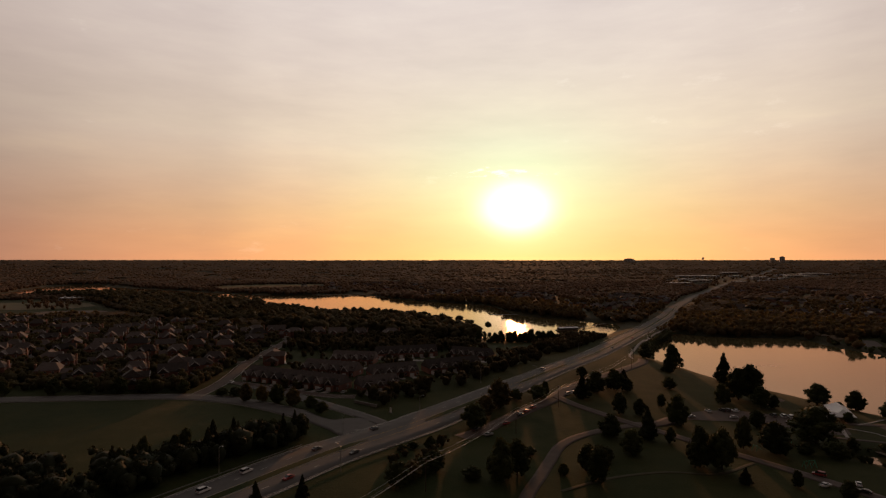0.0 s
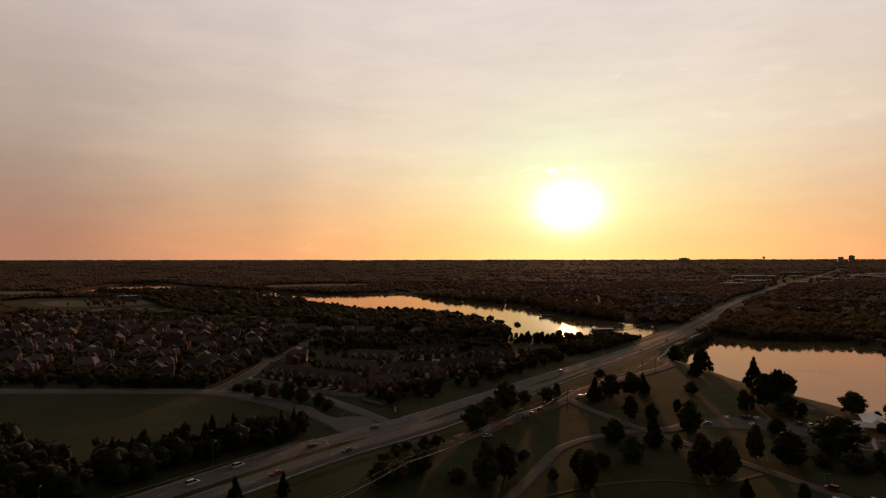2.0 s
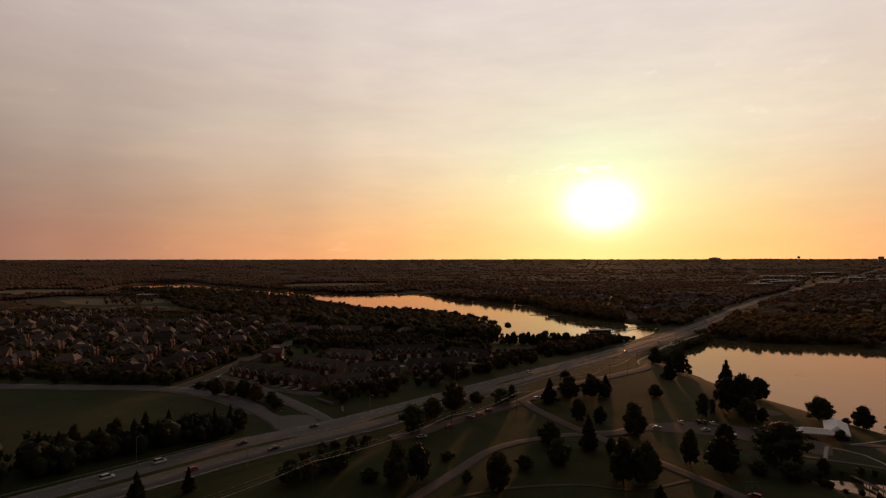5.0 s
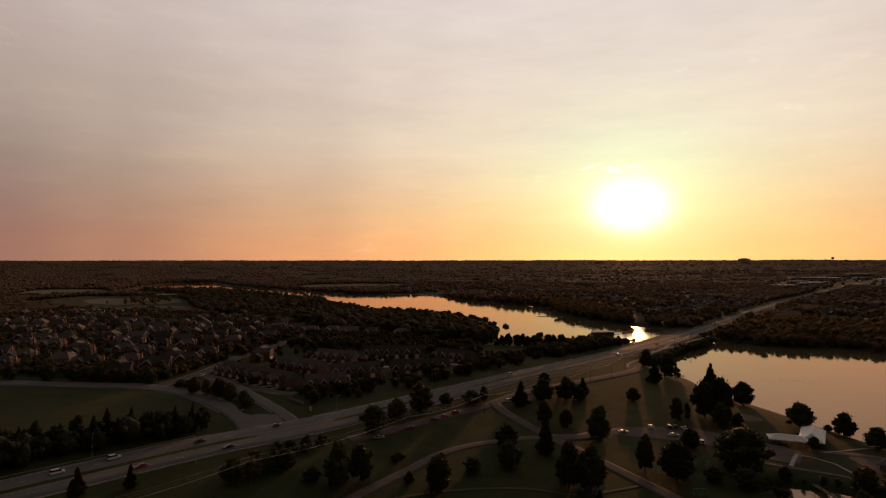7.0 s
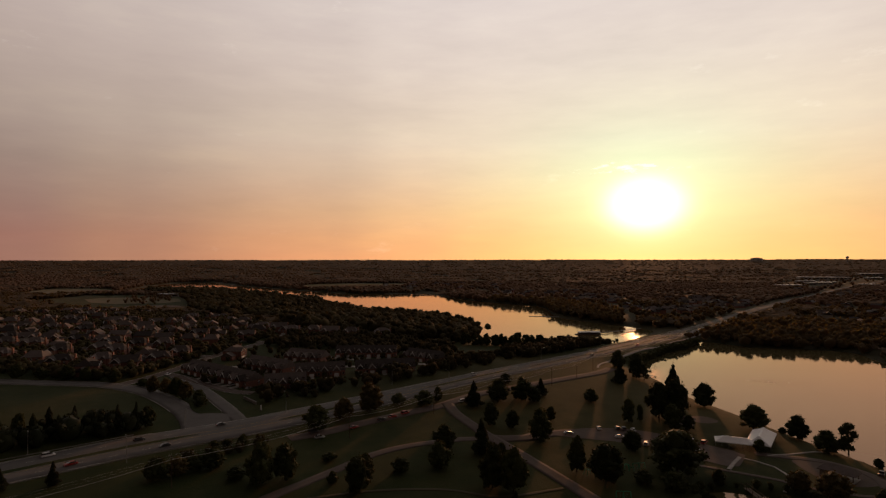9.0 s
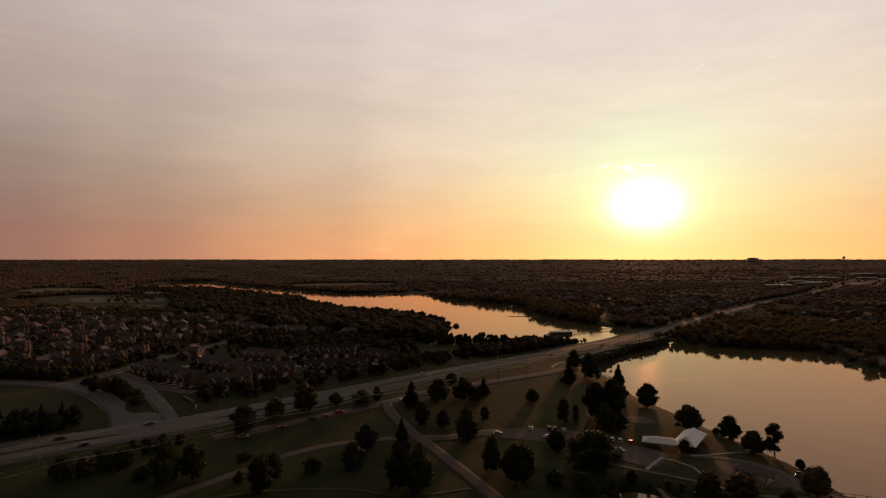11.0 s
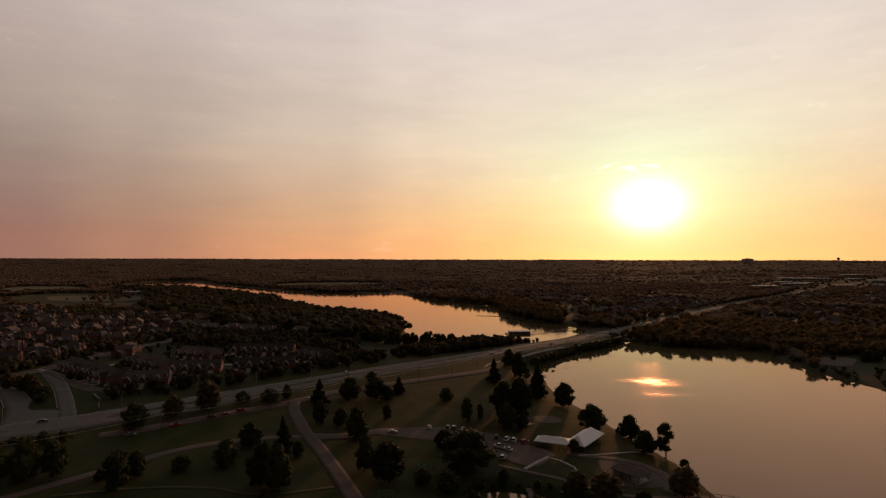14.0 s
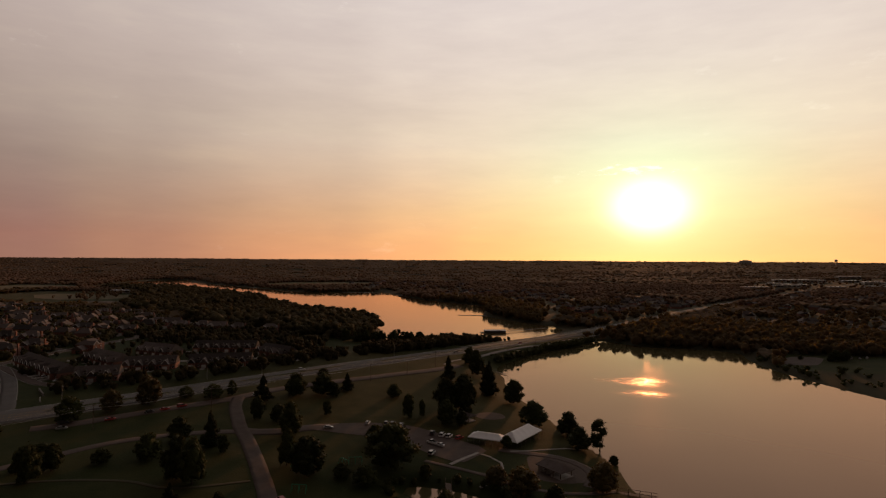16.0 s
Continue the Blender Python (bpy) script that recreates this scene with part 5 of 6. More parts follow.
def country(y0, y1, gap, x_of):
    ys = np.arange(y0, y1, gap)
    X, Y = [], []
    for y in ys:
        w = x_of(y)
        xs = np.arange(-w + 60, 0.8 * y + 330, gap)
        X.append(xs), Y.append(np.full(len(xs), y))
    X, Y = np.concatenate(X), np.concatenate(Y)
    X, Y = X + R.uniform(-.48, .48, X.size) * gap, Y + R.uniform(-.48, .48, Y.size) * gap
    k = np.hypot(X - 120, Y) < 6400
    for ring in OPEN_RINGS:
        k &= ~inside(X, Y, ring)
    return X[k], Y[k]


FAR_SPOTS = []
for x0, x1, y0, y1, n in ((330, 470, 1020, 1300, 34), (480, 800, 760, 1000, 34), (-60, 260, 1080, 1500, 44), (-420, -60, 1560, 1900, 26), (700, 1000, 1350, 1750, 22), (560, 900, 1040, 1180, 14), (222, 330, 935, 1010, 18)):
    for i in range(n):
        x, y = rng.uniform(x0, x1), rng.uniform(y0, y1)
        if clear_of(np.array([x]), np.array([y]), 12, False)[0]:
            FAR_SPOTS.append((x, y))


def off_spots(X, Y):
    """Keeps a yard open round each far house, longer on its near side."""
    ok = np.ones(X.shape, bool)
    for x, y in FAR_SPOTS:
        ok &= ((X - x) / 13) ** 2 + ((Y - y + 9) / 24) ** 2 > 1
    return ok


def settled(X, Y):
    """True where houses stand close enough that the wood is thinned."""
    near = np.zeros(X.shape, bool)
    for x, y in FAR_SPOTS:
        near |= ((X - x) / 40) ** 2 + ((Y - y + 35) / 75) ** 2 < 1
    return near


def shore_height(X, Y, size):
    """Trees stand tallest along the water."""
    s = np.full(X.shape, 1e9)
    for ring in LAKES[:2]:
        s = np.minimum(s, seg_dist(X, Y, ring, True)[0])
    return size + (11.0 - size) * np.clip(1 - (s - 30) / 60, 0, 1) * np.clip((X + 140) / 60, 0, 1)


def canopy(label, y0, y1, step, size, level, seed):
    """The closed leaf roof between the crowns of a wood, uneven from crown to crown, open over clearings."""
    r = np.random.default_rng(seed)
    xs, ys = np.arange(-1.25 * y1 - 190, 0.8 * y1 + 330, step), np.arange(y0, y1 + step, step)
    X, Y = np.meshgrid(xs, ys)
    shape = X.shape
    X, Y = X.ravel() + r.uniform(-.35, .35, X.size) * step, Y.ravel() + r.uniform(-.35, .35, X.size) * step
    keep = (np.hypot(X - 120, Y) < 6400) & (X > -1.25 * Y - 250) & (X < 0.8 * Y + 330)
    for ring in OPEN_RINGS:
        keep &= ~inside(X, Y, ring)
    keep &= clear_of(X, Y, 9.0, False) & off_spots(X, Y) & ~settled(X, Y) & in_wood(X, Y)
    keep &= np.sin(X * 0.011 + 0.7 * np.sin(Y * 0.006)) * np.sin(Y * 0.009 + 1.1) + 0.5 * np.sin(X * 0.031 + Y * 0.017) > level
    high = shore_height(X, Y, size) if y0 < 2000 else size
    Z = land(X, Y) + high * ((0.60 if y0 < 1000 else 0.52) + (0.18 if y0 < 1000 else 0.11) * r.normal(size=X.size).clip(-1.7, 1.7)) + 1.6 * np.sin(X * 0.013 + 2 * np.sin(Y * 0.004)) * np.sin(Y * 0.017 + 0.6)
    n = np.arange(X.size).reshape(shape)
    quads = np.stack([n[:-1, :-1], n[:-1, 1:], n[1:, 1:], n[1:, :-1]], -1).reshape(-1, 4)
    quads = quads[keep[quads].all(1)]
    tris = np.concatenate([quads[:, [0, 1, 2]], quads[:, [0, 2, 3]]])
    used_, tris = np.unique(tris, return_inverse=True)
    v = np.column_stack([X, Y, Z])[used_]
    tagged(new("woods", fast_mesh("woods", v, tris.reshape(-1, 3), [CANOPY], True)), label, "woods", kind="stuff")


def in_wood(X, Y):
    return ~((np.abs(X) < 190) & (Y < 660)) & ~((X < 262) & (Y < 775) & (X > -20)) & ~((np.abs(X - 200 - 0.13 * (Y - 708) + 5 * np.sin(Y * 0.15)) < 12) & (Y > 760) & (Y < 900)) & ~((X < 250) & (Y < 620) & (X > -150))


for y0, y1, gap, size, detail, level, label in ((560, 1150, 11.8, 9.4, 1, -1.2, "wooded far bank with houses among the trees"), (1150, 2000, 12.0, 8.0, 0, -0.75, "broad woodland with clearings beyond the lake"),
                                               (2000, 3200, 16.5, 6.5, 0, -0.55, "distant woodland canopy"), (3200, 4990, 26.0, 8, 0, -0.8, "woodland fading to the horizon")):
    X, Y = country(y0, y1, gap, lambda y: 1.25 * y + 250)
    k = clear_of(X, Y, 3.0, False) & off_spots(X, Y) & patchy(X, Y, level) & in_wood(X, Y)
    k &= ~settled(X, Y) | (R.random(len(X)) < 0.5)
    k &= R.random(len(X)) < {560: 0.76, 1150: 0.85, 2000: 0.52, 3200: 0.25}[y0]
    canopy(label + ", closed canopy", y0, y1, {560: 6.5, 1150: 7.5, 2000: 11.0, 3200: 18.0}[y0], size, level - (0.15 if y0 < 1000 else 0.45), y0)
    high = shore_height(X[k], Y[k], size) if y0 < 2000 else size
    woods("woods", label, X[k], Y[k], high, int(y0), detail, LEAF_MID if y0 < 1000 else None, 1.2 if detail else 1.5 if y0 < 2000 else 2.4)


# ---- vehicles ----
def car_kind(kind, paint):
    """A car along +x, wheels on z = 0."""
    ob = new("car")
    suv, truck = kind == "suv", kind == "pickup"
    L, W, H = (4.9, 1.9, 1.75) if suv else (5.7, 2.0, 1.85) if truck else (4.7, 1.82, 1.45)
    body = bmesh.new()
    waist = 0.98 if not truck else 1.1
    prof = [(-L / 2, .38), (-L / 2 + .05, .72), (-L / 2 + .25, waist), (L / 2 - 1.2, waist + .02), (L / 2 - .25, waist - .16), (L / 2, .62), (L / 2 - .06, .34), (L / 2 - .5, .26), (-L / 2 + .5, .26)]
    rings = []
    for y, k, drop in ((-W / 2, .94, .08), (-W / 2 + .14, 1, 0), (W / 2 - .14, 1, 0), (W / 2, .94, .08)):
        rings.append([(x * k, y, z - drop * (z > .8)) for x, z in prof])
    solid(body, rings)
    part("body", body, CARPAINT[paint], ob)
    if truck:
        cab = [(-.5, waist), (-.35, H), (1.0, H), (1.75, waist)]
    elif suv:
        cab = [(-L / 2 + .12, waist), (-L / 2 + .5, H - .03), (.55, H), (1.45, waist)]
    else:
        cab = [(-L / 2 + .45, waist), (-1.15, H - .02), (.25, H), (1.3, waist)]
    gl, rf = bmesh.new(), bmesh.new()
    solid(gl, [[(x + .04 * (i == 0), y * (1 - .14 * (z > waist + .1)), z - .04 * (z > waist + .1)) for i, (x, z) in enumerate(cab)] for y in (-W / 2 + .1, W / 2 - .1)])
    part("glazing", gl, GLASS, ob)
    x0, x1 = cab[1][0], cab[2][0]
    solid(rf, [[(x0, y, H - .05), (x0 + .1, y, H), (x1 - .1, y, H), (x1, y, H - .05)] for y in (-W / 2 + .2, W / 2 - .2)])
    part("roof", rf, CARPAINT[paint], ob)
    if truck:
        bed = bmesh.new()
        box(bed, -L / 2 + .2, -.65, -W / 2 + .2, W / 2 - .2, waist - .05, waist + .02)
        part("bed", bed, RUBBER, ob)
    for sx in (1, -1):
        for sy in (1, -1):
            t, r = bmesh.new(), bmesh.new()
            x, y = sx * (L / 2 - .9), sy * (W / 2 - .12)
            tube(t, (x, y - .11, .33), (x, y + .11, .33), .33, .33, 14)
            wheel = part("wheel", t, RUBBER, ob)
            tube(r, (x, y + sy * .10, .33), (x, y + sy * .125, .33), .2, .18, 10)
            part("rim", r, STEEL, wheel)
    for sy in (1, -1):
        a, b = bmesh.new(), bmesh.new()
        box(a, L / 2 - .22, L / 2 - .04, sy * .62 - .2, sy * .62 + .2, .62, .78)
        part("headlight", a, LAMPGLASS, ob)
        box(b, -L / 2 - .01, -L / 2 + .12, sy * .68 - .14, sy * .68 + .14, .7, .9)
        part("tail_light", b, REDGLASS, ob)
    return ob


CARS = {}
CAR_WORDS = {"sedan": "saloon car", "suv": "sport utility car", "pickup": "pickup truck"}


def car(kind, paint, x, y, ang, where, group, lift=0.16):
    m = pose(x, y, land(x, y) + lift, 0, 0, ang)
    if (kind, paint) not in CARS:
        ob = CARS[kind, paint] = car_kind(kind, paint)
        ob.matrix_basis = m
    else:
        ob = copy_thing(CARS[kind, paint], m)
    tagged(ob, f"{paint} {CAR_WORDS[kind]} {where}", "car", group)


for kind, paint, x, y, ang in (("suv", "white", -80, 189, 58), ("suv", "white", -72, 207, 58), ("sedan", "red", -55, 201, 238), ("sedan", "black", -52, 233, 55), ("sedan", "black", -36, 229, 235), ("sedan", "grey", -32, 263, 54),
                               ("suv", "white", 70, 395, 54), ("sedan", "black", 152, 506, 240), ("suv", "red", 198, 590, 242), ("sedan", "silver", 306, 802, 60)):
    car(kind, paint, x, y, ang, "driving on the parkway", "cars on the parkway", 0.18)
for kind, paint, x, y, ang in (("sedan", "silver", 21, 259, 35), ("suv", "black", 15, 265, 60), ("sedan", "red", 31, 276, 54), ("sedan", "black", 40, 291, 52), ("sedan", "red", 44, 297, 54), ("suv", "red", 48.5, 304, 55), ("suv", "white", 74, 333, 40), ("sedan", "white", 78, 337, 40)):
    car(kind, paint, x, y, ang, "parked on the frontage road", "cars on the frontage road")
for kind, paint, x, y, ang in (("sedan", "silver", 132, 300, 20), ("sedan", "white", 147, 313, 96), ("suv", "black", 156, 315.5, 95), ("suv", "grey", 159, 316, 95), ("sedan", "white", 163.5, 316, 100), ("sedan", "white", 156, 303, 15), ("suv", "black", 181, 309.5, 92), ("suv", "white", 186, 308.5, 80), ("suv", "white", 189.5, 308, 80),
                               ("suv", "red", 194.5, 307, 60), ("pickup", "white", 184, 297, 150), ("sedan", "white", 188, 295, 150), ("suv", "silver", 187, 284, 80), ("suv", "silver", 167, 296, 80), ("pickup", "black", 258, 286, 60)):
    car(kind, paint, x, y, ang, "parked on the lakeside car park", "cars on the car park")
for kind, paint, x, y, ang in (("suv", "red", 149, 224, 140), ("sedan", "white", 144, 213, 20), ("sedan", "white", 158, 215, 60), ("sedan", "black", 155, 208, 140)):
    car(kind, paint, x, y, ang, "parked by the lower park drive", "cars by the lower drive")
for kind, paint, x, y, ang in (("sedan", "silver", -92, 343, 70), ("suv", "white", -73, 335, 70), ("sedan", "silver", -58, 330, 70), ("sedan", "white", -132, 352, 90), ("suv", "silver", -142, 440, 90), ("sedan", "white", -24, 428, 75), ("sedan", "white", 52, 425, 60), ("suv", "white", -6, 430, 80)):
    car(kind, paint, x, y, ang, "parked before the terraces", "cars at the terraces")
for kind, paint, x, y, ang in (("suv", "white", 485, 608, 70), ("sedan", "silver", 492, 609, 72), ("sedan", "white", 499, 613, 70)):
    car(kind, paint, x, y, ang, "parked on the far bank", "cars on the far bank", 0.05)


# ---- tent, pavilions and other park furniture ----
def tent():
    ob = tagged(new("tent"), "large L-shaped white frame tent on the grass", "tent")
    for cx, cy, ang, L, W, eave, ridge in ((208, 307.5, -10, 17, 8.5, 2.6, 4.6), (222, 316, 66, 25, 10.5, 2.6, 6.0)):
        m = pose(cx, cy, land(cx, cy) + 0.05, 0, 0, ang)
        bm = bmesh.new()
        n = 6
        rings = []
        for i in range(n * 4 + 1):                          # hipped roof sheet, slack between the frames and drawn up at the peaks
            x = -L / 2 + L * i / (4 * n)
            lift = min(1.0, (L / 2 - abs(x)) / (0.45 * W))
            slack = 0.16 * math.sin(math.pi * (i % 4) / 4) * lift
            prof = []
            for v in (-1, -.75, -.5, -.25, -.08, .08, .25, .5, .75, 1):
                rise_ = min(1 - abs(v) ** 0.9, lift)
                prof.append((v * W / 2, eave + (ridge - eave) * rise_ - slack * (1 - abs(v)) - .10 * math.sin(math.pi * rise_)))
            rings.append([m @ Vector((x, y, z)) for y, z in prof] + [m @ Vector((x, y, z - .06)) for y, z in prof[::-1]])
        solid(bm, rings)
        part("canopy", bm, CANVAS, ob)
        for s in (1, -1):
            v = bmesh.new()
            box(v, -L / 2, L / 2, s * W / 2 - .02, s * W / 2 + .02, eave - .3, eave, m)
            part("valance", v, CANVAS, ob)
            for i in range(n + 1):
                p = bmesh.new()
                x = -L / 2 + L * i / n
                tube(p, m @ Vector((x, s * (W / 2 - .06), -.6)), m @ Vector((x, s * (W / 2 - .06), eave)), .05, .05, 6)
                part("pole", p, STEEL, ob)
    return ob


def shelter(x, y, ang, L, W, eave, rise, label, hip=2.0, walls=False):
    ob = tagged(new("pavilion"), label, "pavilion")
    ob.matrix_basis = pose(x, y, land(x, y), 0, 0, ang)
    r = bmesh.new()
    gable(r, -L / 2, L / 2, -W / 2, W / 2, eave, rise, over=.7, hip=hip)
    part("roof", r, SHINGLE, ob)
    s = bmesh.new()
    box(s, -L / 2 - .3, L / 2 + .3, -W / 2 - .3, W / 2 + .3, -.8, .12)
    part("slab", s, CONCRETE, ob)
    n = max(2, int(L / 3.5))
    for i in range(n + 1):
        for sy in (1, -1):
            p = bmesh.new()
            px = -L / 2 + .3 + (L - .6) * i / n
            box(p, px - .12, px + .12, sy * (W / 2 - .3) - .12, sy * (W / 2 - .3) + .12, .1, eave)
            part("post", p, POLEWOOD, ob)
    if walls:
        w = bmesh.new()
        box(w, -L / 2 + .4, -L / 2 + L * .45, -W / 2 + .6, W / 2 - .6, .1, eave - .05)
        part("wall", w, STONE, ob)
        window(ob, -L / 4, -W / 2 + .6, 1.6, 1.2, 1.0, 0)
    return ob


tent()
shelter(239, 278, -40, 12, 7, 2.8, 2.0, "lakeside pavilion with a low grey hipped roof", walls=True)
shelter(192, 338, -30, 8, 5, 2.6, 1.4, "small open picnic shelter beside the sand court", hip=1.2)


def swing(x, y, ang, bays):
    ob = tagged(new("swing_set"), "green painted steel swing frame on the grass", "swing set", "play equipment")
    ob.matrix_basis = pose(x, y, land(x, y), 0, 0, ang)
    L = 2.6 * bays
    b = bmesh.new()
    tube(b, (-L / 2, 0, 2.7), (L / 2, 0, 2.7), .09, .09, 8)
    part("top_bar", b, GREENPAINT, ob)
    for i in range(bays + 1):
        for s in (1, -1):
            p = bmesh.new()
            q = -L / 2 + 2.6 * i
            tube(p, (q, s * 1.1, -.1), (q, 0, 2.7), .08, .07, 8)
            part("leg", p, GREENPAINT, ob)
    for i in range(bays):
        q = -L / 2 + 2.6 * i + 1.3
        p = bmesh.new()
        box(p, q - .22, q + .22, -.1, .1, .5, .54)
        seat = part("seat", p, RUBBER, ob)
        for s in (1, -1):
            c = bmesh.new()
            tube(c, (q + s * .2, 0, .52), (q + s * .2, 0, 2.68), .012, .012, 5)
            part("chain", c, STEEL, seat)


def climber(x, y, ang):
    ob = tagged(new("climbing_frame"), "green painted tubular climbing frame", "climbing frame", "play equipment")
    ob.matrix_basis = pose(x, y, land(x, y), 0, 0, ang)
    for i in range(4):
        a = i * math.pi / 2
        p = bmesh.new()
        tube(p, (math.cos(a) * 1.5, math.sin(a) * 1.5, 0), (math.cos(a) * .9, math.sin(a) * .9, 2.3), .08, .08, 8)
        part("leg", p, GREENPAINT, ob)
        p = bmesh.new()
        tube(p, (math.cos(a) * .9, math.sin(a) * .9, 2.3), (math.cos(a + math.pi / 2) * .9, math.sin(a + math.pi / 2) * .9, 2.3), .07, .07, 8)
        part("rail", p, GREENPAINT, ob)
    p = bmesh.new()
    tube(p, (.9, 0, 2.2), (3.2, .6, .3), .1, .1, 8)
    part("slide_bar", p, GREENPAINT, ob)


swing(160, 264, 20, 2)
climber(155, 262, 35)
swing(151, 233, 10, 2)
climber(139, 252, 0)


def street_lamp(x, y, ang):
    ob = tagged(new("street_lamp"), "tall grey steel street lamp with one curved arm", "street lamp", "street lamps")
    ob.matrix_basis = pose(x, y, land(x, y), 0, 0, ang)
    p, a, h, b = bmesh.new(), bmesh.new(), bmesh.new(), bmesh.new()
    tube(p, (0, 0, 0), (0, 0, 9.2), .12, .07, 8)
    part("pole", p, STEEL, ob)
    last = Vector((0, 0, 9.1))
    for i in range(1, 6):
        t = i / 5
        q = Vector((2.3 * t, 0, 9.1 + .9 * math.sin(t * 1.5)))
        tube(a, last, q, .055, .05, 6)
        last = q
    part("arm", a, STEEL, ob)
    box(h, 2.2, 2.95, -.16, .16, 9.9, 10.08)
    head = part("lamp_head", h, STEEL, ob)
    box(b, 2.35, 2.85, -.12, .12, 9.86, 9.9)
    part("lens", b, LAMPGLASS, head)
    f = bmesh.new()
    box(f, -.22, .22, -.22, .22, -.4, .12)
    part("footing", f, CONCRETE, ob)


def utility_pole(x, y, ang, h=11.5, arm=True):
    ob = tagged(new("utility_pole"), "weathered wooden power pole with a crossarm", "utility pole", "utility poles")
    z = land(x, y)
    ob.matrix_basis = pose(x, y, z, 0, 0, ang)
    p = bmesh.new()
    tube(p, (0, 0, -.6), (0, 0, h), .17, .11, 8)
    part("pole", p, POLEWOOD, ob)
    c = bmesh.new()
    box(c, -.06, .06, -1.2, 1.2, h - .75, h - .6)
    part("crossarm", c, POLEWOOD, ob)
    for y2 in (-1.1, 0, 1.1):
        i = bmesh.new()
        tube(i, (0, y2, h - (.6 if y2 else 0)), (0, y2, h - (.6 if y2 else 0) + .22), .06, .04, 6)
        part("insulator", i, LAMPGLASS, ob)
    m = ob.matrix_basis
    return [m @ Vector((0, y2, h - (.38 if y2 else -.22))) for y2 in (-1.1, 0, 1.1)] + [m @ Vector((0.1, 0.3, h - 1.6))]


def cable(p, q, r, sag, label):
    c = bpy.data.curves.new("cable", "CURVE")
    c.dimensions, c.bevel_depth, c.bevel_resolution = "3D", r, 1
    s = c.splines.new("POLY")
    s.points.add(12)
    for i in range(13):
        t = i / 12
        v = p.lerp(q, t)
        s.points[i].co = (v.x, v.y, v.z - sag * 4 * t * (1 - t), 1)
    c.materials.append(CABLE)
    tagged(new("cable", c), label, "cable", "overhead cables")


LINE = [(-44, 128), (-6, 195), (34, 263), (63, 308), (93, 348), (122, 386), (150, 444), (193, 531), (213, 584), (236, 622), (258, 660), (278, 694)]
tops = []
for i, (x, y) in enumerate(LINE):
    a, b = LINE[max(0, i - 1)], LINE[min(len(LINE) - 1, i + 1)]
    tops.append(utility_pole(x, y, math.degrees(math.atan2(b[1] - a[1], b[0] - a[0])), 12.5 if i > 6 else 11.5))
for p, q in zip(tops, tops[1:]):
    for i, (a, b) in enumerate(zip(p, q)):
        cable(a, b, 0.05 if i == 3 else 0.009, 1.3 if i < 3 else 1.7, "sagging overhead cable between wooden power poles")
utility_pole(138, 413, 30, 8.5)
for x, y, ang in ((-82, 207, -40), (-12, 290, -35), (24, 359, -35), (-38, 210, 140), (-45, 254, -40), (60, 362, 150), (112, 466, -30), (-112, 160, -40)):
    street_lamp(x, y, ang)


def guard_rail(pts, off):
    line = smooth_line(pts, 4)
    t = np.gradient(line, axis=0)
    t /= np.linalg.norm(t, axis=1)[:, None]
    line = line + np.stack([t[:, 1], -t[:, 0]], 1) * off
    ob = tagged(new("guard_rail"), "galvanised steel guard rail along the parkway verge", "guard rail", "guard rails")
    v, f = ribbon(line, 0.04, -0.04, 0.95, 0.32)
    put_mesh("beam", fast_mesh("beam", v, f, [STEEL]), ob)
    bm = bmesh.new()
    box(bm, -.06, .06, -.06, .06, -.3, .9)
    me = bpy.data.meshes.new("post")
    bm.to_mesh(me)
    bm.free()
    me.materials.append(POLEWOOD)
    for x, y in line[::1]:
        p = put_mesh("post", me, ob)
        p.location = (x, y, land(x, y))


guard_rail([(-135, 95), (-95.4, 150), (-70.8, 190), (-46.1, 230)], -15.5)
guard_rail([(-70.8, 190), (-46.1, 230), (-14.8, 270), (-4, 285)], 15.8)
guard_rail([(160, 530), (171, 550), (197, 600), (253, 700), (288, 760)], 12.2)
guard_rail([(160, 530), (171, 550), (197, 600), (253, 700), (288, 760)], -12.2)
road("path", [(154, 456), (157, 474), (172, 508), (187, 541), (205, 577), (218, 598), (241, 643), (259, 672), (281, 711)], 1.5, CONCRETE, "pale concrete footpath along the causeway", 0.2, category="path")


def entrance_sign():
    ob = tagged(new("entrance_sign"), "white upright estate sign slab on a stone base", "sign")
    ob.matrix_basis = pose(-27, 291, land(-27, 291), 0, 0, -40)
    a, b = bmesh.new(), bmesh.new()
    box(a, -.55, .55, -.2, .2, .4, 2.6)
    part("panel", a, TRIM, ob)
    box(b, -.9, .9, -.4, .4, -.3, .4)
    part("base", b, STONE, ob)
    w = bmesh.new()
    m = pose(-42, 305, land(-42, 305), 0, 0, -35)
    box(w, -8, 8, -.25, .25, -.4, 1.3, m)
    box(w, -8.2, 8.2, -.35, .35, 1.3, 1.45, m)
    tagged(part("wall_entrance", w, STONE), "low grey stone entrance wall among shrubs", "wall", kind="structure")


entrance_sign()


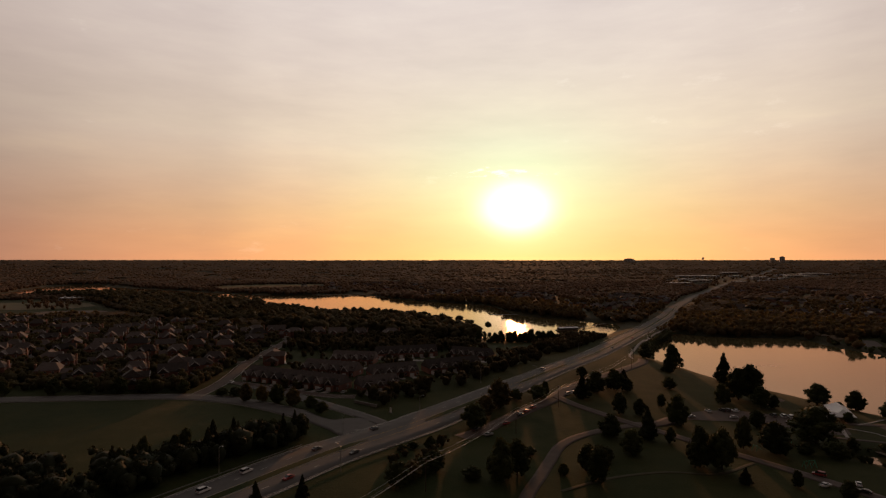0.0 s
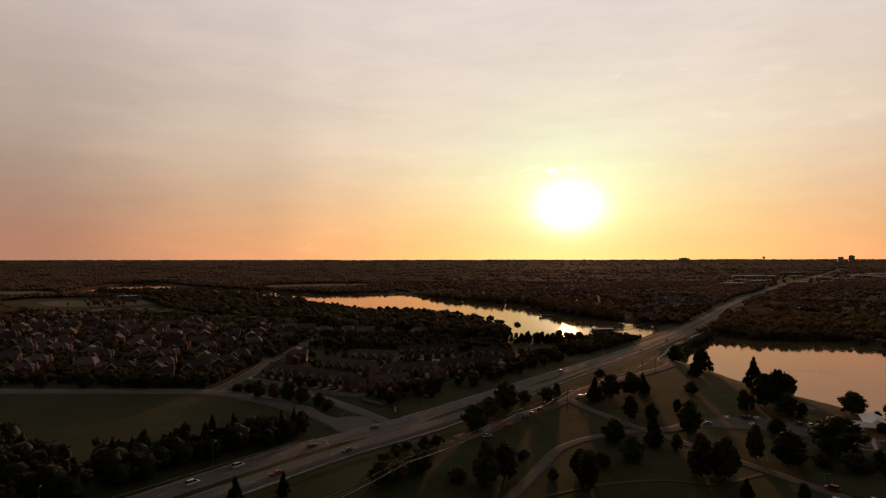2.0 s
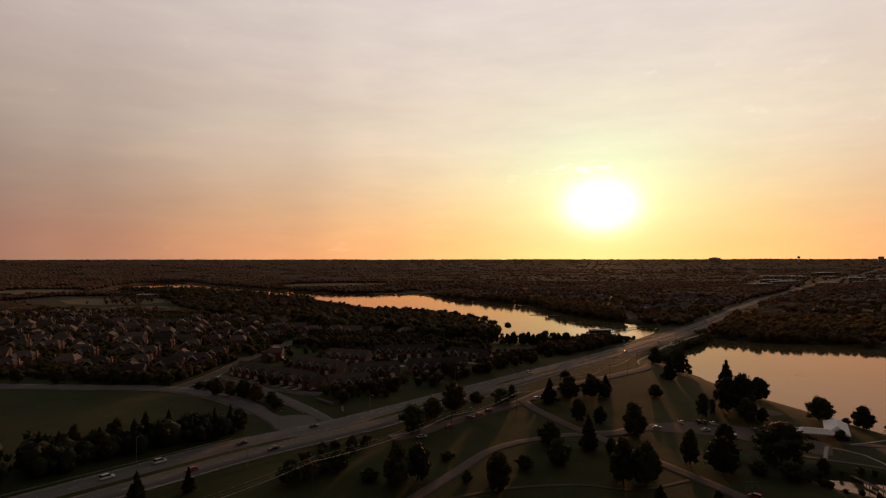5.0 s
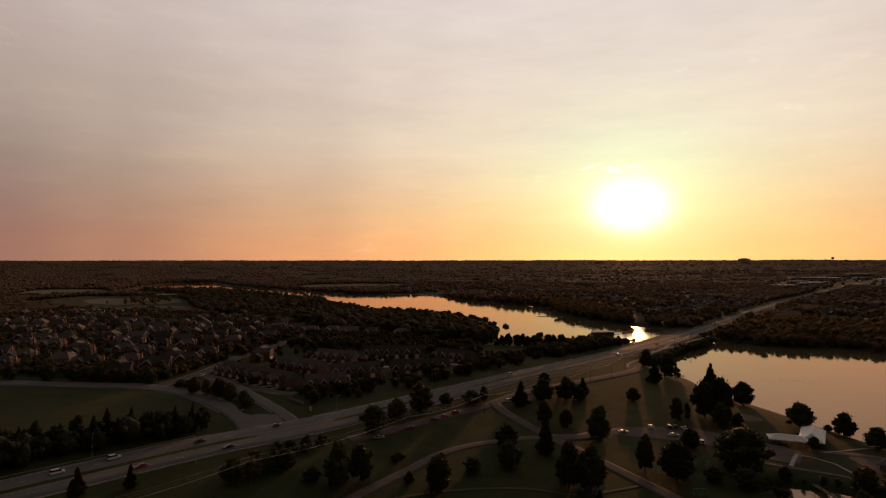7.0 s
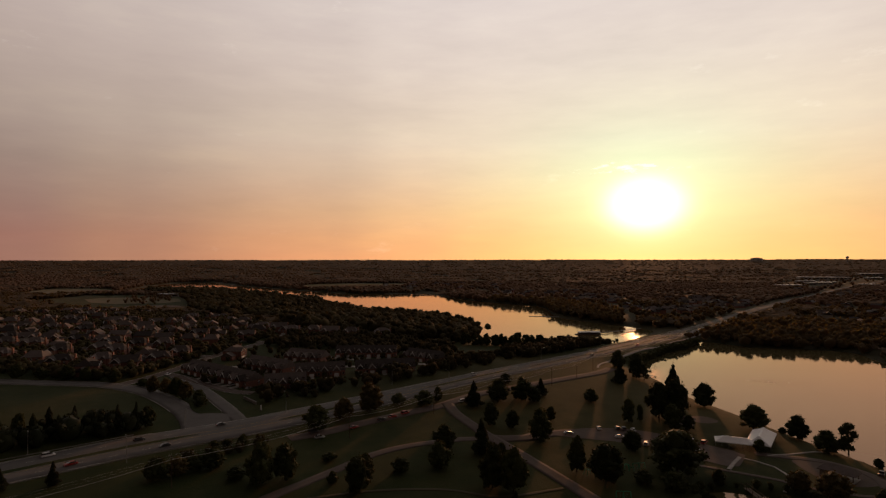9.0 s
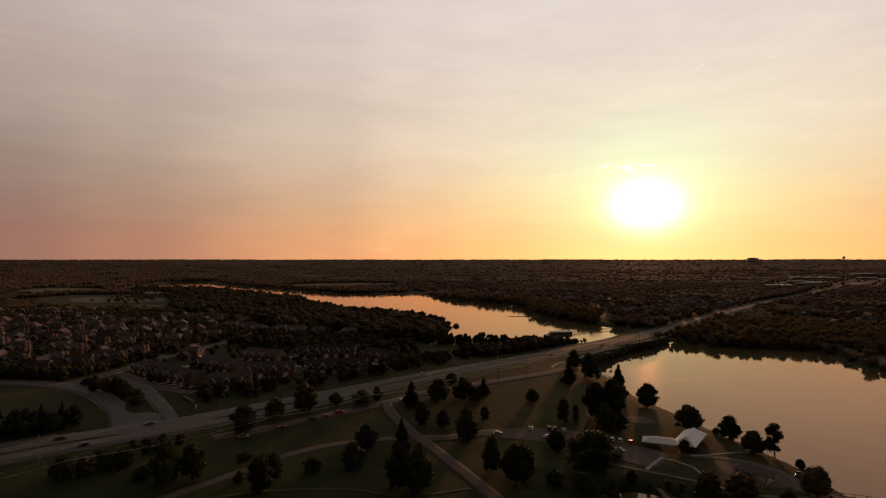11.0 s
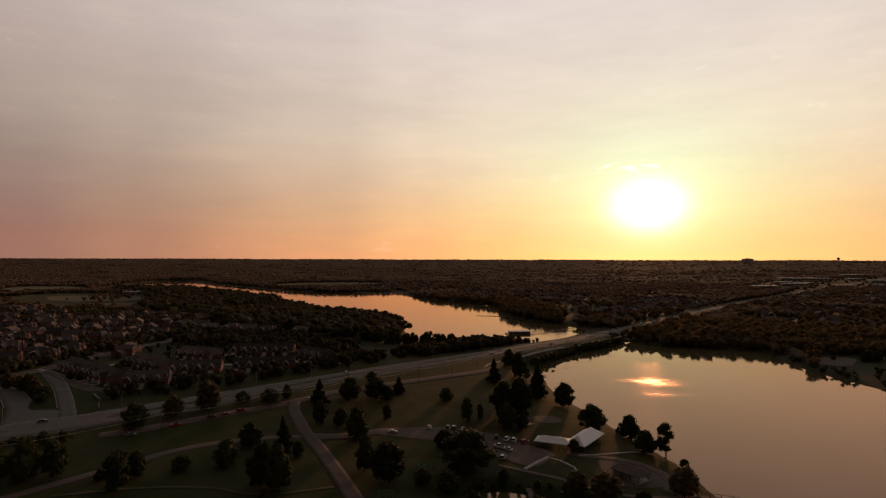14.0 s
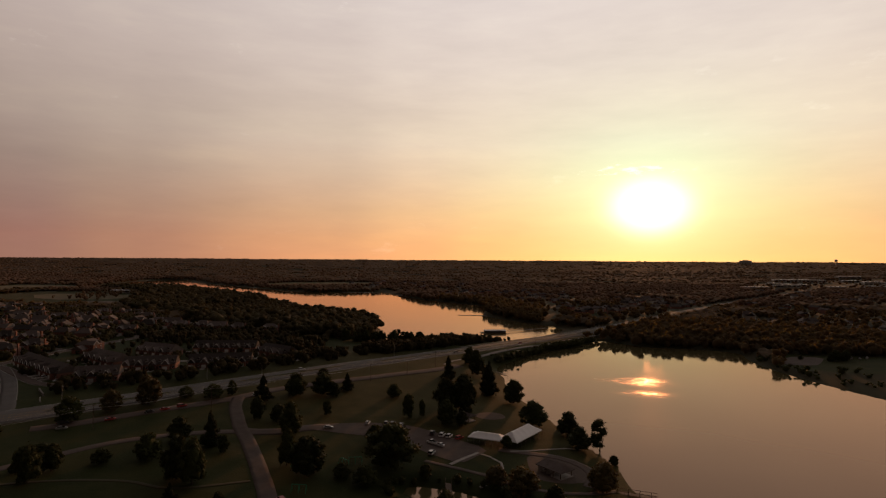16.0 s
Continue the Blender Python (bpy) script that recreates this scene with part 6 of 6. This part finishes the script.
def boat_dock():
    ob = tagged(new("boat_dock"), "long floating boathouse with a pale metal roof", "boat dock")
    m = pose(156.7, 713, WATER_Z, 0, 0, 16.8)
    d, r = bmesh.new(), bmesh.new()
    rim = []
    for z, k in ((-.4, .92), (.35, 1.0), (.6, 1.0)):         # pontoon with a pointed western end
        rim.append([m @ Vector((x, y * k, z)) for x, y in ((-16.5, 0), (-12.5, -4.6), (14, -5), (14, 5), (-12.5, 4.6))])
    solid(d, rim)
    part("deck", d, DECK, ob)
    gable(r, -11.5, 13.5, -4.4, 4.4, 3.0, .9, over=.5)
    bmesh.ops.transform(r, matrix=m, verts=r.verts)
    part("roof", r, TINROOF, ob)
    for s in (1, -1):                                        # boarded sides below an open strip
        w = bmesh.new()
        box(w, -11.3, 13.3, s * 4.3 - .06, s * 4.3 + .06, .55, 2.2, m)
        part("side_wall", w, DARKBOARD, ob)
    for x in (-11.3, 13.3):
        w = bmesh.new()
        box(w, x - .06, x + .06, -4.2, 4.2, .55, 2.5, m)
        part("end_wall", w, DARKBOARD, ob)
    for i in range(8):
        for s in (1, -1):
            p = bmesh.new()
            box(p, -11.2 + 3.5 * i - .1, -11.2 + 3.5 * i + .1, s * 4.2 - .1, s * 4.2 + .1, .4, 3.0, m)
            part("post", p, POLEWOOD, ob)
    c = bmesh.new()
    tube(c, m @ Vector((-14.2, 0, .6)), m @ Vector((-14.2, 0, 1.6)), .5, .4, 8)
    part("fuel_drum", c, TRIM, ob)


def pier(a, b, width, z, label, rail=True):
    a, b = Vector(a), Vector(b)
    ob = tagged(new("pier"), label, "pier")
    d = (b - a).normalized()
    nrm = Vector((-d.y, d.x))
    L = (b - a).length
    m = pose(a.x, a.y, z, 0, 0, math.degrees(math.atan2(d.y, d.x)))
    n = int(L / 1.2)
    bm = bmesh.new()
    for i in range(n):
        box(bm, L * i / n, L * (i + .93) / n, -width / 2, width / 2, -.12, 0, m)
    part("planks", bm, DECK, ob)["kind"] = "stuff"
    for i in range(int(L / 4) + 1):
        for s in (1, -1):
            p = bmesh.new()
            tube(p, m @ Vector((min(4 * i, L), s * width / 2, -3)), m @ Vector((min(4 * i, L), s * width / 2, 1.1 if rail else .2)), .13, .13, 6)
            part("post", p, POLEWOOD, ob)
    if rail:
        for s in (1, -1):
            p = bmesh.new()
            box(p, 0, L, s * width / 2 - .06, s * width / 2 + .06, .95, 1.08, m)
            part("rail", p, POLEWOOD, ob)


boat_dock()
pier((170, 718), (224, 774), 2.4, WATER_Z + 1.3, "timber walkway on posts leading to the boathouse")
pier((184, 484), (198, 474), 1.8, WATER_Z + .7, "short timber fishing jetty", False)
pier((262, 268), (276, 266), 3.0, WATER_Z + .8, "timber lookout deck over the water")
pier((199, 262), (205, 236), 2.2, WATER_Z + 1.4, "timber footbridge across the pond")


def bank_spit(pts, w, label):
    line = smooth_line(pts, 6)
    bm = bmesh.new()
    rings = []
    n = len(line)
    for i, (x, y) in enumerate(line):
        k = 0.25 + 0.75 * math.sin(math.pi * min(.5, (n - i) / n * .5 + .05) + 0) * (0.8 + 0.4 * rng.random())
        rings.append([(x, y - w * k, WATER_Z - .6), (x, y - w * k * .5, WATER_Z + .5), (x, y + w * k * .5, WATER_Z + .6), (x, y + w * k, WATER_Z - .6)])
    solid(bm, rings)
    tagged(part("spit", bm, STONE), label, "spit", kind="structure")


bank_spit([(120, 906), (105, 908), (90, 907), (75, 906)], 2.0, "low stony spit reaching into the lake")
bank_spit([(-225, 1400), (-260, 1405), (-300, 1398), (-340, 1404)], 4, "low grassy spit across the inlet")


# ---- far buildings ----
def far_house(k):
    q = random.Random(k)
    ob = new("house")
    w, d, h, rise = q.uniform(11, 16), q.uniform(9, 11), q.choice((3.4, 5.8)), q.uniform(3, 4.2)
    a, b = bmesh.new(), bmesh.new()
    gable_wall(a, -w / 2, w / 2, -d / 2, d / 2, -2, h, rise - .4)
    gable_wall(a, 0, w / 2 - .5, -d / 2 - 2.5, 0, -2, h, 2, "y")
    part("wall", a, SIDING if k % 2 else BRICK, ob)
    gable(b, -w / 2, w / 2, -d / 2, d / 2, h, rise)
    gable(b, 0, w / 2 - .5, -d / 2 - 2.5, .5, h, 2.3, along="y")
    part("roof", b, SHINGLE, ob)
    for x in (-w / 4, w / 4):
        g = bmesh.new()
        box(g, x - .7, x + .7, -d / 2 - (2.56 if x > 0 else .06), -d / 2 + .1 - (2.5 if x > 0 else 0), .9, 2.4)
        part("window", g, GLASS, ob)
    return tagged(ob, "pale-walled house among distant trees" if k % 2 else "brick house among distant trees", "house", "houses of the far bank")


fused = set()
FAR_STOCK = [far_house(k) for k in range(4)]
for x, y in FAR_SPOTS:
    stand(FAR_STOCK[rng.randrange(4)], x, y, rng.uniform(0, 360), fused)


def block(x, y, ang, L, W, H, label, mat, roof_mat, floors=1, category="building", name="store", sub=0):
    """A flat-roofed building with a parapet and rows of windows."""
    ob = tagged(new(name), label, category)
    ob.matrix_basis = pose(x, y, land(x, y), 0, 0, ang)
    a = bmesh.new()
    box(a, -L / 2, L / 2, -W / 2, W / 2, -6, H)
    part("wall", a, mat, ob)
    r = bmesh.new()
    box(r, -L / 2 - .3, L / 2 + .3, -W / 2 - .3, W / 2 + .3, H, H + .35)
    part("roof", r, roof_mat, ob)
    for i in range(3):
        u = bmesh.new()
        ux = L * (-.3 + .28 * i)
        box(u, ux - 2, ux + 2, -1.6, 1.6, H + .3, H + 2.2)
        part("roof_unit", u, STEEL, ob)
    n = max(3, int(L / 12))
    for k in range(floors):
        for i in range(n):
            g = bmesh.new()
            gx = -L / 2 + L * (i + .5) / n
            gz = H * (k + .5) / floors
            box(g, gx - L / n * .36, gx + L / n * .36, -W / 2 - .08, -W / 2 + .1, gz - H / floors * .22, gz + H / floors * .25)
            part("window", g, GLASS, ob)
    if sub:
        s = bmesh.new()
        box(s, -L * .22, L * .22, -W * .3, W * .3, H, H + sub)
        part("roof_storey", s, mat, ob)
    return ob


for x, y, ang, L, W, H, mat, label in ((1060, 2345, -3, 165, 40, 9, SIDING, "long low store with a pale roof"), (760, 1812, 8, 70, 30, 7, STONE, "low flat-roofed shop block"), (1225, 2180, -6, 60, 34, 11, SIDING, "pale two-storey office block"), (1494, 2375, -10, 90, 40, 8, SIDING, "long low store with a pale roof"),
                                      (900, 2080, 4, 50, 30, 7, STONE, "low flat-roofed shop block"), (1650, 2500, -10, 120, 50, 9, SIDING, "long low store with a pale roof"), (1350, 2650, 0, 80, 40, 9, STONE, "low flat-roofed shop block"), (1000, 1900, 10, 45, 25, 7, SIDING, "low flat-roofed shop block"), (-742, 1128, 12, 46, 16, 6, SIDING, "long pale farm building at the field edge")):
    block(x, y, ang, L, W, H, label, mat, TRIM, 1 if H < 10 else 2)
shops = np.array(SHOPS, float)
for i in range(34):
    x, y = rng.uniform(780, 1780), rng.uniform(1800, 2740)
    if inside(np.array([x]), np.array([y]), shops)[0] and clear_of(np.array([x]), np.array([y]), 5, False)[0]:
        tagged(block(x, y, rng.uniform(-20, 20), rng.uniform(25, 60), rng.uniform(16, 30), rng.uniform(5, 8), "low flat-roofed shop in the retail strip", rng.choice((SIDING, STONE, BRICK)), rng.choice((TRIM, CONCRETE, STEEL))), group="shops of the retail strip")
X, Y = scatter(SHOPS, 30.0, R)
k = clear_of(X, Y, 5, False) & (R.random(len(X)) < 0.5)
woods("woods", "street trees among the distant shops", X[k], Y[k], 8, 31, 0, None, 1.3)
# White walls stand in for the haze that pales the skyline blocks.
for x, y, L, W, H, fl, sub in ((2330, 3976, 30, 24, 36, 10, 0), (2380, 3944, 32, 24, 44, 12, 5), (1448, 4370, 72, 30, 28, 5, 4)):
    block(x, y, -28, L, W, H, "tall office block on the skyline, walls whitened for haze", TRIM, CONCRETE, fl, "tower", "tower_block", sub)


def water_tower(x, y, h, r):
    ob = tagged(new("water_tower"), "steel water tower on the skyline", "water tower")
    ob.matrix_basis = pose(x, y, land(x, y))
    a, b = bmesh.new(), bmesh.new()
    tube(a, (0, 0, -4), (0, 0, h - r), r * .28, r * .22, 12)
    part("stem", a, STEEL, ob)
    rings = []
    for z, k in ((-r * .9, .25), (-r * .5, .85), (0, 1), (r * .45, .9), (r * .75, .5), (r * .85, .1)):
        rings.append([(math.cos(i * math.pi / 8) * r * k, math.sin(i * math.pi / 8) * r * k, h + z) for i in range(16)])
    solid(b, rings)
    part("tank", b, STEEL, ob)


water_tower(1933, 4179, 34, 10)
road("path", [(206, 292), (201, 283), (197, 275)], 1.6, CONCRETE, "pale kerb walk at the end of the car park", 0.2, category="path")

sheet("car_park", smooth_ring([(414, 566), (424, 590), (438, 608), (464, 608), (452, 582), (440, 562)], 1), 0, PARK_ASPHALT, "worn car park on the far bank of the lake", "car park", 0.14)
sheet("earthworks", smooth_ring([(-664, 900), (-600, 930), (-548, 925), (-496, 842), (-578, 822)], 2), 0, EARTH, "bare reddish earth of a building plot", "earth", 0.2, 25.0)
sheet("stubble_field", smooth_ring([(-1310, 1350), (-1150, 1385), (-985, 1258), (-1062, 1130), (-1200, 1140)], 1), 0, STUBBLE, "pale stubble field beyond the hedges", "field", 0.2, 40.0)
sheet("meadow_strip", smooth_ring([(-900, 1050), (-700, 1100), (-600, 985), (-740, 915)], 1), 0, STUBBLE, "dry grass strip between the hedges", "field", 0.15, 40.0)
